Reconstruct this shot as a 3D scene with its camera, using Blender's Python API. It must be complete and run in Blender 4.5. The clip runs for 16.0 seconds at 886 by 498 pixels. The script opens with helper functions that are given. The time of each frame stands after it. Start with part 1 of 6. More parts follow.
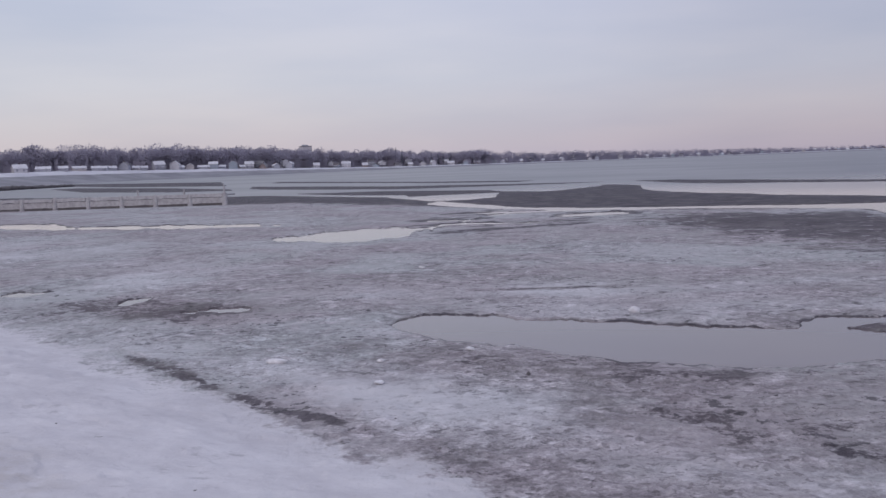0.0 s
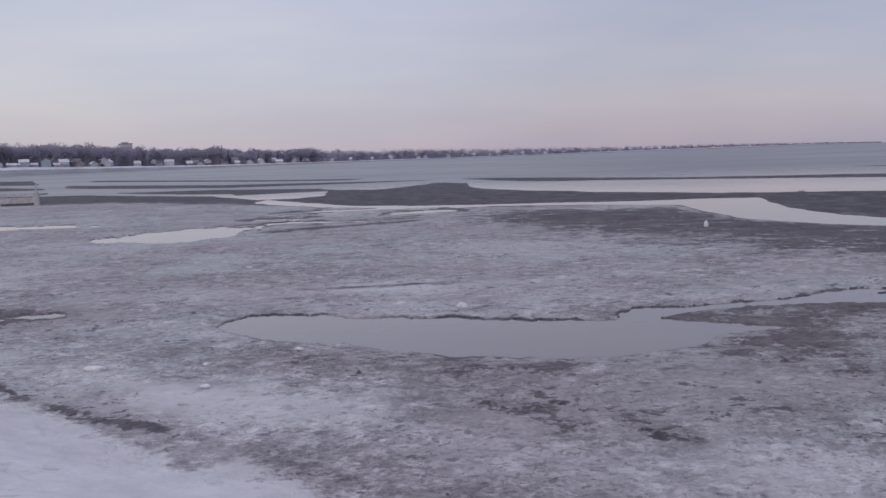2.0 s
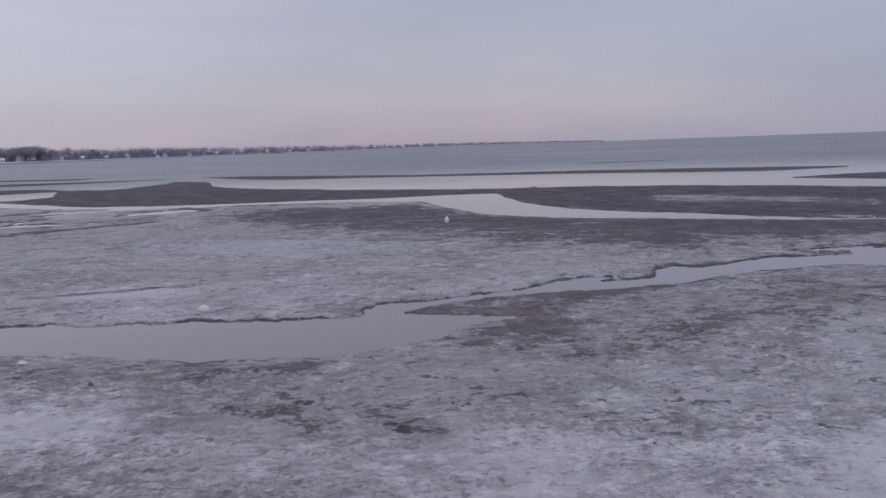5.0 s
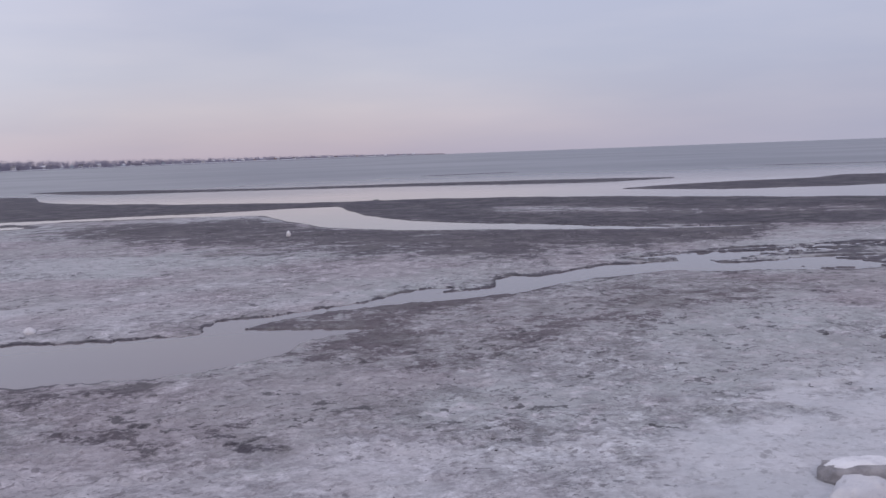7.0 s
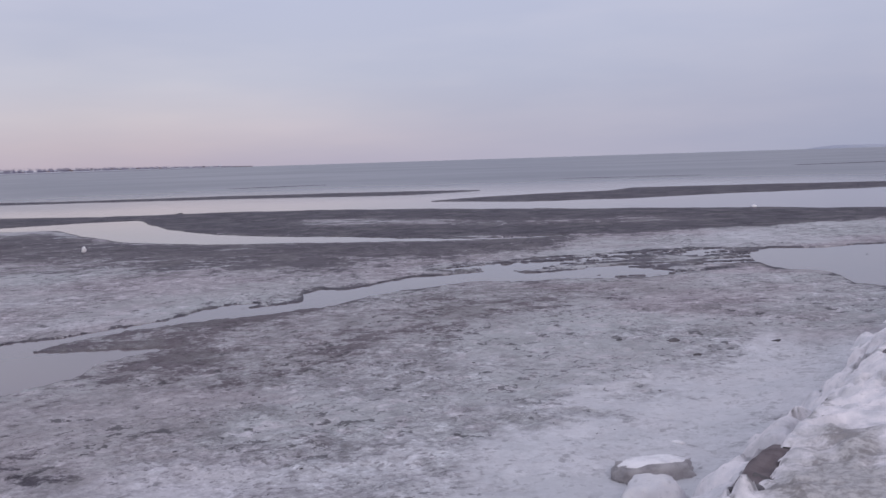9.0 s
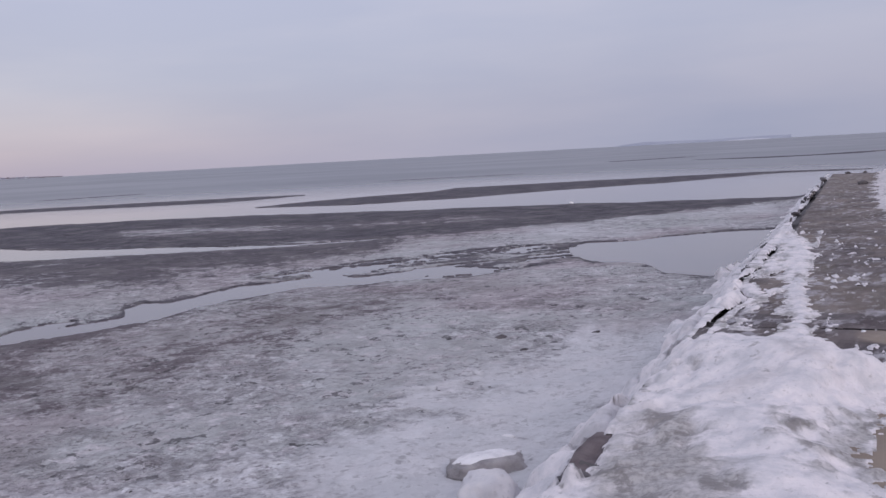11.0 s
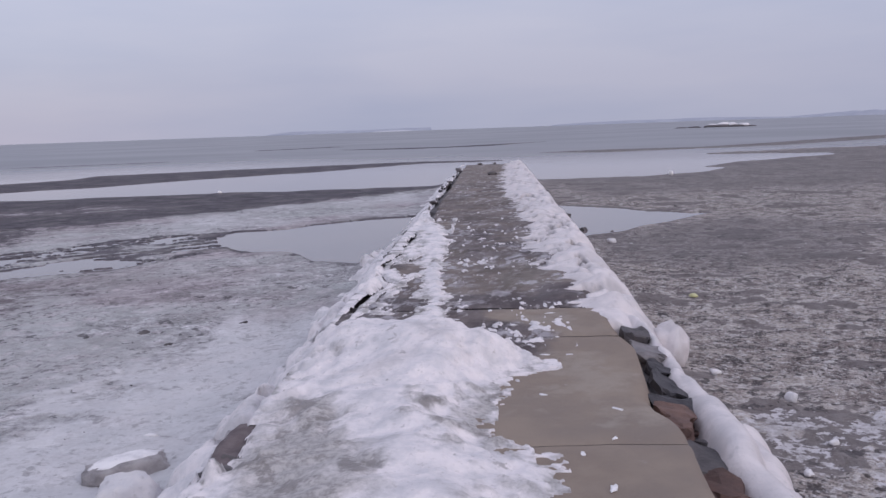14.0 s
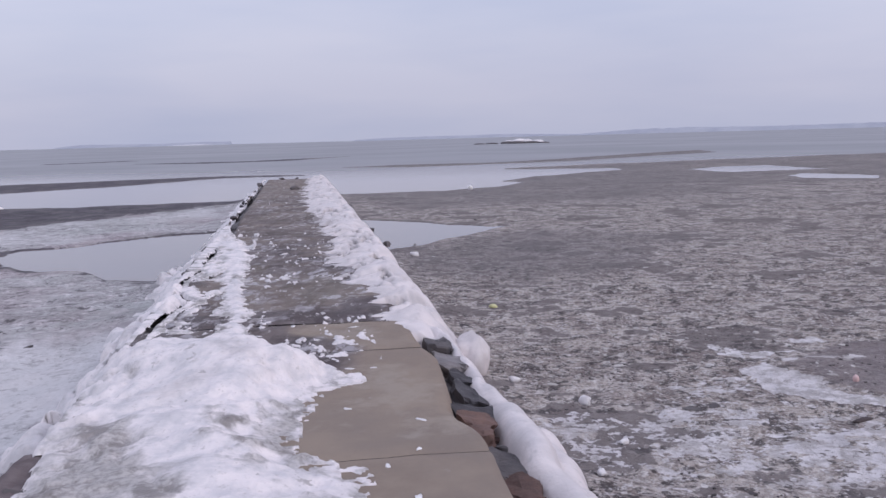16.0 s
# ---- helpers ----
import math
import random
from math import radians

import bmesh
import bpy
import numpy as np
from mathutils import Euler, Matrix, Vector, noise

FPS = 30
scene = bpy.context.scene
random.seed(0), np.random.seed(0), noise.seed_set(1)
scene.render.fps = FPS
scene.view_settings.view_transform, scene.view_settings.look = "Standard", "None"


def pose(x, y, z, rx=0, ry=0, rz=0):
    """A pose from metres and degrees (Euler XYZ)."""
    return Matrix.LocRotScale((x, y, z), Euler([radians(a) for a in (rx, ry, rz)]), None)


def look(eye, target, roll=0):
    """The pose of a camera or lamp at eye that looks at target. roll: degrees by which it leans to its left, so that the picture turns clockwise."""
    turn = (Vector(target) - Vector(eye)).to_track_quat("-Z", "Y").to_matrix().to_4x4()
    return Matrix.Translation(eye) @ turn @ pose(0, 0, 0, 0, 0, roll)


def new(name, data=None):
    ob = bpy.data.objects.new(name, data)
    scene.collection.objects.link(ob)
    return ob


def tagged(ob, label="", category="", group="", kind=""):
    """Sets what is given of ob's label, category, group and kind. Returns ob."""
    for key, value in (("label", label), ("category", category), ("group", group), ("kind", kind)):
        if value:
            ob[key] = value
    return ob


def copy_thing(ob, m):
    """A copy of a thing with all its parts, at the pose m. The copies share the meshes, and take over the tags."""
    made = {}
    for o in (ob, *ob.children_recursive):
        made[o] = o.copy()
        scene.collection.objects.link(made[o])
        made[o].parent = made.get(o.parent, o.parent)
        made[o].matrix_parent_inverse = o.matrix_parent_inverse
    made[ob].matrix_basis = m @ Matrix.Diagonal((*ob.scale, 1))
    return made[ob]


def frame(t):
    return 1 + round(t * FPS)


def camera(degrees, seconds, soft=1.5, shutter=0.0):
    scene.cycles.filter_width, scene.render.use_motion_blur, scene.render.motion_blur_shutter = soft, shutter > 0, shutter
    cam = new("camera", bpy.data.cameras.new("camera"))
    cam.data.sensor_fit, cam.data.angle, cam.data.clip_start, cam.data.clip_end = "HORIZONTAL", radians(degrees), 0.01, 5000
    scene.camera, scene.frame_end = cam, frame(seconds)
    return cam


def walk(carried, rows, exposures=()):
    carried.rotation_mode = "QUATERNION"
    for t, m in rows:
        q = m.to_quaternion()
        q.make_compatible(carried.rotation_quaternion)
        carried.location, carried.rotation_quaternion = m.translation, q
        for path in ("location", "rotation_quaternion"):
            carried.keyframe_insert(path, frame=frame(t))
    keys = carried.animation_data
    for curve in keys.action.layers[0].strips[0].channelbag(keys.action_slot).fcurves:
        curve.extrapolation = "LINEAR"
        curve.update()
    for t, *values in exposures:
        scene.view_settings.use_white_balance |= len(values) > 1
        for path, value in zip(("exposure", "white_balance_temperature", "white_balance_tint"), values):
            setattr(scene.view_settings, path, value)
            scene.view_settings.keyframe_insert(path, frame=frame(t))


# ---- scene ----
cam = camera(48.79, 16.0, soft=1.5)
# seconds, eye x y z, yaw (left positive), pitch, lean to the right
ROWS = [
    (0, -0, -0, 2.4, 0, -4.95, 2.05),
    (0.5, 0.01, 0.018, 2.395, -2.72, -5.38, 1.93),
    (1, 0.022, 0.015, 2.39, -5.68, -5.77, 2.08),
    (1.5, 0.03, 0.021, 2.403, -7.96, -5.5, 2.11),
    (2, 0.024, 0.025, 2.393, -9.95, -5.39, 1.96),
    (2.5, 0.04, 0.032, 2.393, -12.41, -5.71, 2.07),
    (3, 0.047, 0.035, 2.394, -15.21, -5.96, 2.03),
    (3.5, 0.072, 0.06, 2.383, -17.31, -6.27, 2.15),
    (4, 0.081, 0.058, 2.39, -19.94, -6.05, 1.91),
    (4.5, 0.093, 0.072, 2.386, -22.42, -6, 1.93),
    (7, 0.136, 0.06, 2.385, -33.91, -5.57, 2.12),
    (7.5, 0.151, 0.06, 2.389, -36.48, -5.39, 2.1),
    (8, 0.167, 0.072, 2.382, -39.19, -5.16, 1.77),
    (8.5, 0.191, 0.072, 2.386, -42.03, -5.02, 1.6),
    (9, 0.216, 0.066, 2.386, -45.04, -5.2, 1.8),
    (11.5, 0.174, 0.041, 2.42, -58.1, -5.96, 2.82),
    (12, 0.176, 0.048, 2.424, -61.42, -6.67, 2.35),
    (12.5, 0.188, 0.024, 2.426, -64.28, -6.84, 2.65),
    (13, 0.209, 0.014, 2.423, -66.49, -6.64, 2.7),
    (13.5, 0.211, -0.02, 2.406, -70.72, -7.27, 2.21),
    (14, 0.224, -0.017, 2.412, -75.44, -6.99, 1.99),
    (14.5, 0.211, -0.02, 2.414, -78.86, -6.39, 1.5),
    (15, 0.211, -0.026, 2.409, -82.54, -6.24, 1.41),
    (15.5, 0.21, -0.025, 2.414, -84.49, -5.99, 1.28),
    (16, 0.233, -0.029, 2.404, -86.98, -6.47, 1.51),
]


def eye_pose(x, y, z, yaw, pitch, lean):
    return pose(x, y, z, 90 + pitch, 0, yaw) @ pose(0, 0, 0, 0, 0, -lean)


walk(cam, [(t, eye_pose(*row)) for t, *row in ROWS],
     [(0, 0.03, 6400, 11.5), (2.5, -0.07, 6400, 11.5), (4.5, -0.14, 6400, 11.5), (7, 0.18, 6500, 13), (9, 0.20, 6520, 13), (11.5, 0.15, 6570, 13), (12.5, 0.12, 6570, 13), (13.5, 0.18, 6565, 13), (14.5, 0.37, 6550, 12.5), (16, 0.47, 6550, 12.5)])


# ---- sky and light: a hazy overcast dusk ----
SUN_AZ, SUN_EL = 150.0, 25.0          # degrees: turn from +y to the left, height


def make_world():
    w = bpy.data.worlds.new("dusk_sky")
    w.use_nodes = True
    scene.world = w
    nt = w.node_tree
    nt.nodes.clear()
    N, L = nt.nodes.new, nt.links.new
    out, bg = N("ShaderNodeOutputWorld"), N("ShaderNodeBackground")
    co, sep = N("ShaderNodeTexCoord"), N("ShaderNodeSeparateXYZ")
    L(co.outputs["Generated"], sep.inputs[0])
    sky = N("ShaderNodeTexSky")
    sky.sky_type, sky.sun_disc = "NISHITA", False
    sky.sun_elevation, sky.sun_rotation = radians(SUN_EL), radians(-SUN_AZ)
    sky.air_density, sky.dust_density = 1.2, 2.5
    dim = N("ShaderNodeMixRGB")
    dim.blend_type, dim.inputs[0].default_value, dim.inputs[2].default_value = "MULTIPLY", 1, (0.07, 0.07, 0.07, 1)
    L(sky.outputs[0], dim.inputs[1])
    # cloud deck by height, in two tints that change slowly round the horizon
    def ramp(stops):
        r = N("ShaderNodeValToRGB")
        e = r.color_ramp.elements
        while len(e) < len(stops):
            e.new(0.5)
        for k, (p, c) in zip(e, stops):
            k.position, k.color = p, (*c, 1)
        L(sep.outputs[2], r.inputs[0])
        return r
    warm = ramp([(0.0, (0.515, 0.455, 0.52)), (0.022, (0.56, 0.505, 0.548)), (0.05, (0.552, 0.535, 0.59)), (0.085, (0.538, 0.555, 0.638)), (0.16, (0.52, 0.55, 0.67)), (0.30, (0.54, 0.58, 0.72)), (1.0, (0.56, 0.60, 0.75))])
    cool = ramp([(0.0, (0.398, 0.425, 0.54)), (0.05, (0.415, 0.442, 0.565)), (0.12, (0.472, 0.506, 0.632)), (0.20, (0.525, 0.56, 0.688)), (0.4, (0.56, 0.58, 0.70)), (1.0, (0.58, 0.60, 0.76))])
    turn = N("ShaderNodeMapRange")
    turn.inputs["From Min"].default_value, turn.inputs["From Max"].default_value = 0.50, 0.93
    L(sep.outputs[0], turn.inputs["Value"])
    deck = N("ShaderNodeMixRGB")
    L(turn.outputs[0], deck.inputs[0])
    L(warm.outputs[0], deck.inputs[1])
    L(cool.outputs[0], deck.inputs[2])
    # long soft cloud streaks
    mp = N("ShaderNodeMapping")
    mp.inputs["Scale"].default_value = (1.3, 1.3, 7.0)
    L(co.outputs["Generated"], mp.inputs[0])
    nz = N("ShaderNodeTexNoise")
    nz.inputs["Scale"].default_value, nz.inputs["Detail"].default_value, nz.inputs["Roughness"].default_value = 1.6, 5, 0.5
    L(mp.outputs[0], nz.inputs["Vector"])
    tone = ramp([(0.0, (0, 0, 0)), (1.0, (1, 1, 1))])
    for l in list(tone.inputs[0].links):
        nt.links.remove(l)
    L(nz.outputs[0], tone.inputs[0])
    tone.color_ramp.elements[0].position, tone.color_ramp.elements[0].color = 0.36, (0.91, 0.935, 0.975, 1)
    tone.color_ramp.elements[1].position, tone.color_ramp.elements[1].color = 0.64, (1.075, 1.055, 1.035, 1)
    streak = N("ShaderNodeMixRGB")
    streak.blend_type, streak.inputs[0].default_value = "MULTIPLY", 1
    L(deck.outputs[0], streak.inputs[1])
    L(tone.outputs[0], streak.inputs[2])
    # the deck is thinner, and brighter, to the left of the bay
    side = N("ShaderNodeMapRange")
    side.inputs["From Min"].default_value, side.inputs["From Max"].default_value = -0.5, 1.0
    L(sep.outputs[0], side.inputs["Value"])
    tint = ramp([(0.07, (1.115, 1.105, 1.05)), (0.33, (1.09, 1.08, 1.055)), (0.43, (1.03, 1.02, 1.02)), (0.53, (0.91, 0.90, 0.915)), (0.61, (0.885, 0.877, 0.895)), (0.73, (0.945, 0.935, 0.945)), (0.87, (0.94, 0.93, 0.94)), (1.0, (0.885, 0.877, 0.893))])
    for l in list(tint.inputs[0].links):
        nt.links.remove(l)
    L(side.outputs[0], tint.inputs[0])
    thin = N("ShaderNodeMixRGB")
    thin.blend_type, thin.inputs[0].default_value = "MULTIPLY", 1
    L(streak.outputs[0], thin.inputs[1])
    L(tint.outputs[0], thin.inputs[2])
    mix = N("ShaderNodeMixRGB")
    mix.inputs[0].default_value = 0.93
    L(dim.outputs[0], mix.inputs[1])
    L(thin.outputs[0], mix.inputs[2])
    L(mix.outputs[0], bg.inputs[0])
    bg.inputs[1].default_value = 1.0
    L(bg.outputs[0], out.inputs[0])


make_world()
sun = new("sun", bpy.data.lights.new("sun", "SUN"))
sun.data.energy, sun.data.angle, sun.data.color = 0.6, radians(25), (1.0, 0.90, 0.88)
sun.matrix_world = look((0, 0, 0), (math.sin(radians(SUN_AZ)), -math.cos(radians(SUN_AZ)), -math.tan(radians(SUN_EL))))

# ---- small tools ----
def hash2(i, j, s):
    n = np.sin(i * 127.1 + j * 311.7 + s * 74.7) * 43758.5453
    return n - np.floor(n)


def vnoise(x, y, s=0):
    """Smooth value noise, 0 to 1."""
    i, j = np.floor(x), np.floor(y)
    f, g = x - i, y - j
    f, g = f * f * (3 - 2 * f), g * g * (3 - 2 * g)
    a, b = hash2(i, j, s), hash2(i + 1, j, s)
    c, d = hash2(i, j + 1, s), hash2(i + 1, j + 1, s)
    return a + (b - a) * f + (c - a) * g + (a - b - c + d) * f * g


def fbm(x, y, s=0, octaves=4, gain=0.5):
    """Sum of value noises, -1 to 1."""
    t, a, n = 0, 1.0, 0
    for k in range(octaves):
        t = t + a * (2 * vnoise(x * 2 ** k + 17.3 * k, y * 2 ** k - 9.1 * k, s + k) - 1)
        n, a = n + a, a * gain
    return t / n


def smooth(a, b, v):
    t = np.clip((v - a) / (b - a), 0, 1)
    return t * t * (3 - 2 * t)


def inside(px, py, outline):
    """Signed distance to a closed outline in plan, positive inside."""
    d, odd = np.full(px.shape, 1e9), np.zeros(px.shape, bool)
    pts = list(outline)
    for (ax, ay), (bx, by) in zip(pts, pts[1:] + pts[:1]):
        ex, ey = bx - ax, by - ay
        t = np.clip(((px - ax) * ex + (py - ay) * ey) / (ex * ex + ey * ey + 1e-12), 0, 1)
        d = np.minimum(d, (px - ax - t * ex) ** 2 + (py - ay - t * ey) ** 2)
        cross = (ay > py) != (by > py)
        with np.errstate(divide="ignore", invalid="ignore"):
            odd ^= cross & (px < (bx - ax) * (py - ay) / (by - ay + 1e-12) + ax)
    return np.sqrt(d) * np.where(odd, 1, -1)


def bounded(px, py, outline, reach):
    """inside(), worked out only near the outline."""
    o = np.array(outline)
    lo, hi = o.min(0) - reach, o.max(0) + reach
    m = (px > lo[0]) & (px < hi[0]) & (py > lo[1]) & (py < hi[1])
    r = np.full(px.shape, -float(reach))
    r[m] = inside(px[m], py[m], outline)
    return np.maximum(r, -float(reach))


def grid_mesh(name, verts, rows, cols, keep=None, fields=None, material=None, closed=False):
    """A mesh from a rows x cols net of places; keep: which faces stay."""
    i = np.arange(rows - 1)[:, None] * cols + np.arange(cols if closed else cols - 1)[None, :]
    j = np.arange(rows - 1)[:, None] * cols + (np.arange(cols if closed else cols - 1)[None, :] + 1) % cols
    q = np.stack([i, j, j + cols, i + cols], -1).reshape(-1, 4)
    if keep is not None:
        q = q[keep.reshape(-1)]
    used = np.zeros(len(verts), bool)
    used[q.ravel()] = True
    remap = np.cumsum(used) - 1
    q, verts = remap[q], verts[used]
    me = bpy.data.meshes.new(name)
    me.vertices.add(len(verts))
    me.vertices.foreach_set("co", verts.astype(np.float32).ravel())
    me.loops.add(q.size)
    me.loops.foreach_set("vertex_index", q.astype(np.int32).ravel())
    me.polygons.add(len(q))
    me.polygons.foreach_set("loop_start", np.arange(0, q.size, 4, dtype=np.int32))
    me.update(calc_edges=True)
    me.polygons.foreach_set("use_smooth", np.ones(len(q), bool))
    for key, v in (fields or {}).items():
        me.attributes.new(key, "FLOAT", "POINT").data.foreach_set("value", v[used].astype(np.float32))
    me.validate()
    ob = new(name, me)
    if material:
        me.materials.append(material)
    return ob


def part(name, bm, material, parent=None, label=""):
    me = bpy.data.meshes.new(name)
    bm.to_mesh(me)
    bm.free()
    me.materials.append(material)
    ob = new(name, me)
    if parent:
        ob.parent = parent
    return tagged(ob, label)

# ---- materials ----
class Nodes:
    """A small builder for node materials."""

    def __init__(self, name):
        self.mat = bpy.data.materials.new(name)
        self.mat.use_nodes = True
        self.nt = self.mat.node_tree
        self.bsdf = self.nt.nodes["Principled BSDF"]

    def put(self, socket, v):
        if hasattr(v, "links"):
            self.nt.links.new(v, socket)
        elif isinstance(v, tuple) and len(v) == 3 and socket.type == "RGBA":
            socket.default_value = (*v, 1)
        else:
            socket.default_value = v

    def coord(self):
        return self.nt.nodes.new("ShaderNodeTexCoord").outputs["Object"]

    def noise(self, scale, detail=4, rough=0.55, stretch=None, shift=0.0, kind="ShaderNodeTexNoise", out=0):
        n = self.nt.nodes.new(kind)
        v = self.nt.nodes.new("ShaderNodeNewGeometry").outputs["Position"]
        m = self.nt.nodes.new("ShaderNodeMapping")
        m.inputs["Scale"].default_value = stretch or (1, 1, 1)
        m.inputs["Location"].default_value = (shift, shift * 1.7, shift * 0.3)
        self.put(m.inputs[0], v)
        self.put(n.inputs["Vector"], m.outputs[0])
        n.inputs["Scale"].default_value = scale
        if "Detail" in n.inputs:
            n.inputs["Detail"].default_value, n.inputs["Roughness"].default_value = detail, rough
        return n.outputs[out]

    def attr(self, name):
        n = self.nt.nodes.new("ShaderNodeAttribute")
        n.attribute_name = name
        return n.outputs["Fac"]

    def math(self, op, a, b=0.0, clamp=False):
        n = self.nt.nodes.new("ShaderNodeMath")
        n.operation, n.use_clamp = op, clamp
        self.put(n.inputs[0], a)
        self.put(n.inputs[1], b)
        return n.outputs[0]

    def band(self, v, lo, hi, a=0.0, b=1.0):
        n = self.nt.nodes.new("ShaderNodeMapRange")
        n.interpolation_type = "SMOOTHSTEP"
        for key, x in (("Value", v), ("From Min", lo), ("From Max", hi), ("To Min", a), ("To Max", b)):
            self.put(n.inputs[key], x)
        return n.outputs[0]

    def mix(self, f, a, b, op="MIX"):
        n = self.nt.nodes.new("ShaderNodeMixRGB")
        n.blend_type = op
        self.put(n.inputs[0], f)
        self.put(n.inputs[1], a)
        self.put(n.inputs[2], b)
        return n.outputs[0]

    def random(self):
        return self.nt.nodes.new("ShaderNodeObjectInfo").outputs["Random"]

    def island(self):
        return self.nt.nodes.new("ShaderNodeNewGeometry").outputs["Random Per Island"]

    def bump(self, height, strength=0.5, distance=0.02):
        n = self.nt.nodes.new("ShaderNodeBump")
        n.inputs["Strength"].default_value, n.inputs["Distance"].default_value = strength, distance
        self.put(n.inputs["Height"], height)
        self.put(self.bsdf.inputs["Normal"], n.outputs[0])

    def done(self, color, rough=0.8, spec=0.3, **more):
        self.put(self.bsdf.inputs["Base Color"], color)
        self.put(self.bsdf.inputs["Roughness"], rough)
        self.put(self.bsdf.inputs["Specular IOR Level"], spec)
        for key, v in more.items():
            self.put(self.bsdf.inputs[key.replace("_", " ")], v)
        return self.mat


def ground_material():
    n = Nodes("tidal_flat")
    frost, snow, wet, rust, silt = (n.attr(k) for k in ("frost", "snow", "wet", "rust", "silt"))
    big, g1 = n.noise(0.3, 5, 0.62), n.noise(1.25, 7, 0.68, shift=3)
    g2, g3 = n.noise(4.2, 6, 0.68, shift=7), n.noise(15, 5, 0.66, shift=5)
    grit = n.noise(60, 3, 0.7, shift=11)
    mud = n.mix(n.band(g1, 0.35, 0.68), (0.066, 0.059, 0.074), (0.135, 0.120, 0.138))
    mud = n.mix(n.math("MULTIPLY", rust, 0.8), mud, (0.118, 0.098, 0.113))
    mud = n.mix(n.math("MULTIPLY", silt, 0.8), mud, n.mix(n.band(g2, 0.4, 0.65), (0.112, 0.091, 0.087), (0.19, 0.16, 0.147)))
    mud = n.mix(n.band(grit, 0.48, 0.75, 0.0, 0.5), mud, (0.045, 0.040, 0.048))
    broad = n.noise(0.14, 6, 0.6, shift=67)
    ice = n.mix(n.band(g2, 0.30, 0.70), (0.388, 0.354, 0.374), (0.534, 0.484, 0.505))
    ice = n.mix(n.band(big, 0.42, 0.60, 0.0, 0.55), ice, (0.410, 0.408, 0.409))
    ice = n.mix(n.band(broad, 0.47, 0.56, 0.0, 0.5), ice, (0.556, 0.585, 0.591))
    ice = n.mix(n.band(n.noise(3.1, 6, 0.72, shift=47), 0.53, 0.60, 0.0, 0.5), ice, (0.686, 0.634, 0.662))
    ice = n.mix(n.math("MULTIPLY", silt, 0.75), ice, n.mix(n.band(g3, 0.35, 0.65), (0.33, 0.285, 0.255), (0.53, 0.475, 0.44)))
    ice = n.mix(n.band(frost, 0.78, 1.02, 0.0, 0.85), ice, n.mix(n.band(g1, 0.35, 0.65), (0.549, 0.542, 0.566), (0.621, 0.601, 0.624)))
    # frost lies in ragged patches: the more frost, the fewer gaps
    gaps = n.math("ADD", n.math("MULTIPLY", g1, 0.46), n.math("ADD", n.math("MULTIPLY", g2, 0.32), n.math("MULTIPLY", g3, 0.22)))
    gaps_silt = n.math("ADD", n.math("MULTIPLY", g1, 0.34), n.math("ADD", n.math("MULTIPLY", g2, 0.40), n.math("MULTIPLY", g3, 0.26)))
    gaps = n.mix(silt, gaps, gaps_silt)
    gaps = n.band(gaps, 0.34, 0.66)
    cover = n.math("SUBTRACT", n.math("MULTIPLY", frost, 1.25), gaps)
    soft = n.band(silt, 0.0, 1.0, 0.15, 0.06)
    ground = n.mix(n.band(cover, n.math("MULTIPLY", soft, -1.0), soft), mud, ice)
    busy = n.band(n.noise(0.33, 4, 0.62, shift=131), 0.43, 0.57, 0.22, 1.0)
    streaks = n.math("ADD", n.math("MULTIPLY", n.noise(6.5, 5, 0.7, shift=53), 0.6), n.math("MULTIPLY", n.noise(2.4, 6, 0.72, shift=59), 0.4))
    ground = n.mix(n.math("MULTIPLY", n.band(frost, 0.88, 1.05, 1.0, 0.2), n.band(busy, 0.22, 1.0, 0.45, 1.0)), ground, n.mix(n.band(streaks, 0.40, 0.60), n.mix(silt, (0.76, 0.745, 0.75), (0.64, 0.63, 0.635)), n.mix(silt, (1.10, 1.095, 1.09), (1.16, 1.155, 1.15))), "MULTIPLY")
    ground = n.mix(n.math("MULTIPLY", n.band(frost, 0.82, 1.02, 1.0, 0.25), busy), ground, n.mix(n.band(n.noise(22, 4, 0.7, shift=83), 0.40, 0.60), (0.84, 0.83, 0.84), (1.12, 1.12, 1.12)), "MULTIPLY")
    # broken plates of thin ice: each a tone lighter or darker, edge shadow painted as a dark lip
    plate, plate2 = n.noise(1.35, 6, 0.62, shift=101), n.noise(4.4, 6, 0.66, shift=103)
    rim = n.band(n.math("ABSOLUTE", n.math("SUBTRACT", plate, 0.51)), 0.0, 0.012, 1.0, 0.0)
    some = n.band(n.noise(0.45, 4, 0.6, shift=105), 0.44, 0.58)
    calm = n.math("MULTIPLY", busy, n.band(frost, 0.82, 1.02, 1.0, 0.2))
    ground = n.mix(calm, ground, n.mix(n.band(plate, 0.49, 0.515), (0.90, 0.90, 0.905), (1.08, 1.085, 1.09)), "MULTIPLY")
    ground = n.mix(n.math("MULTIPLY", calm, 0.8), ground, n.mix(n.band(plate2, 0.475, 0.53), (0.82, 0.81, 0.81), (1.12, 1.12, 1.125)), "MULTIPLY")
    ground = n.mix(n.math("MULTIPLY", n.math("MULTIPLY", rim, some), n.math("MULTIPLY", calm, 0.6)), ground, (0.12, 0.11, 0.115))
    dash = n.math("MULTIPLY", n.band(n.noise(12.5, 3, 0.55, shift=137), 0.57, 0.61), n.band(n.noise(0.6, 4, 0.6, shift=139), 0.40, 0.58))
    ground = n.mix(n.math("MULTIPLY", dash, n.band(frost, 0.86, 1.06, 0.6, 0.2)), ground, (0.165, 0.145, 0.155))
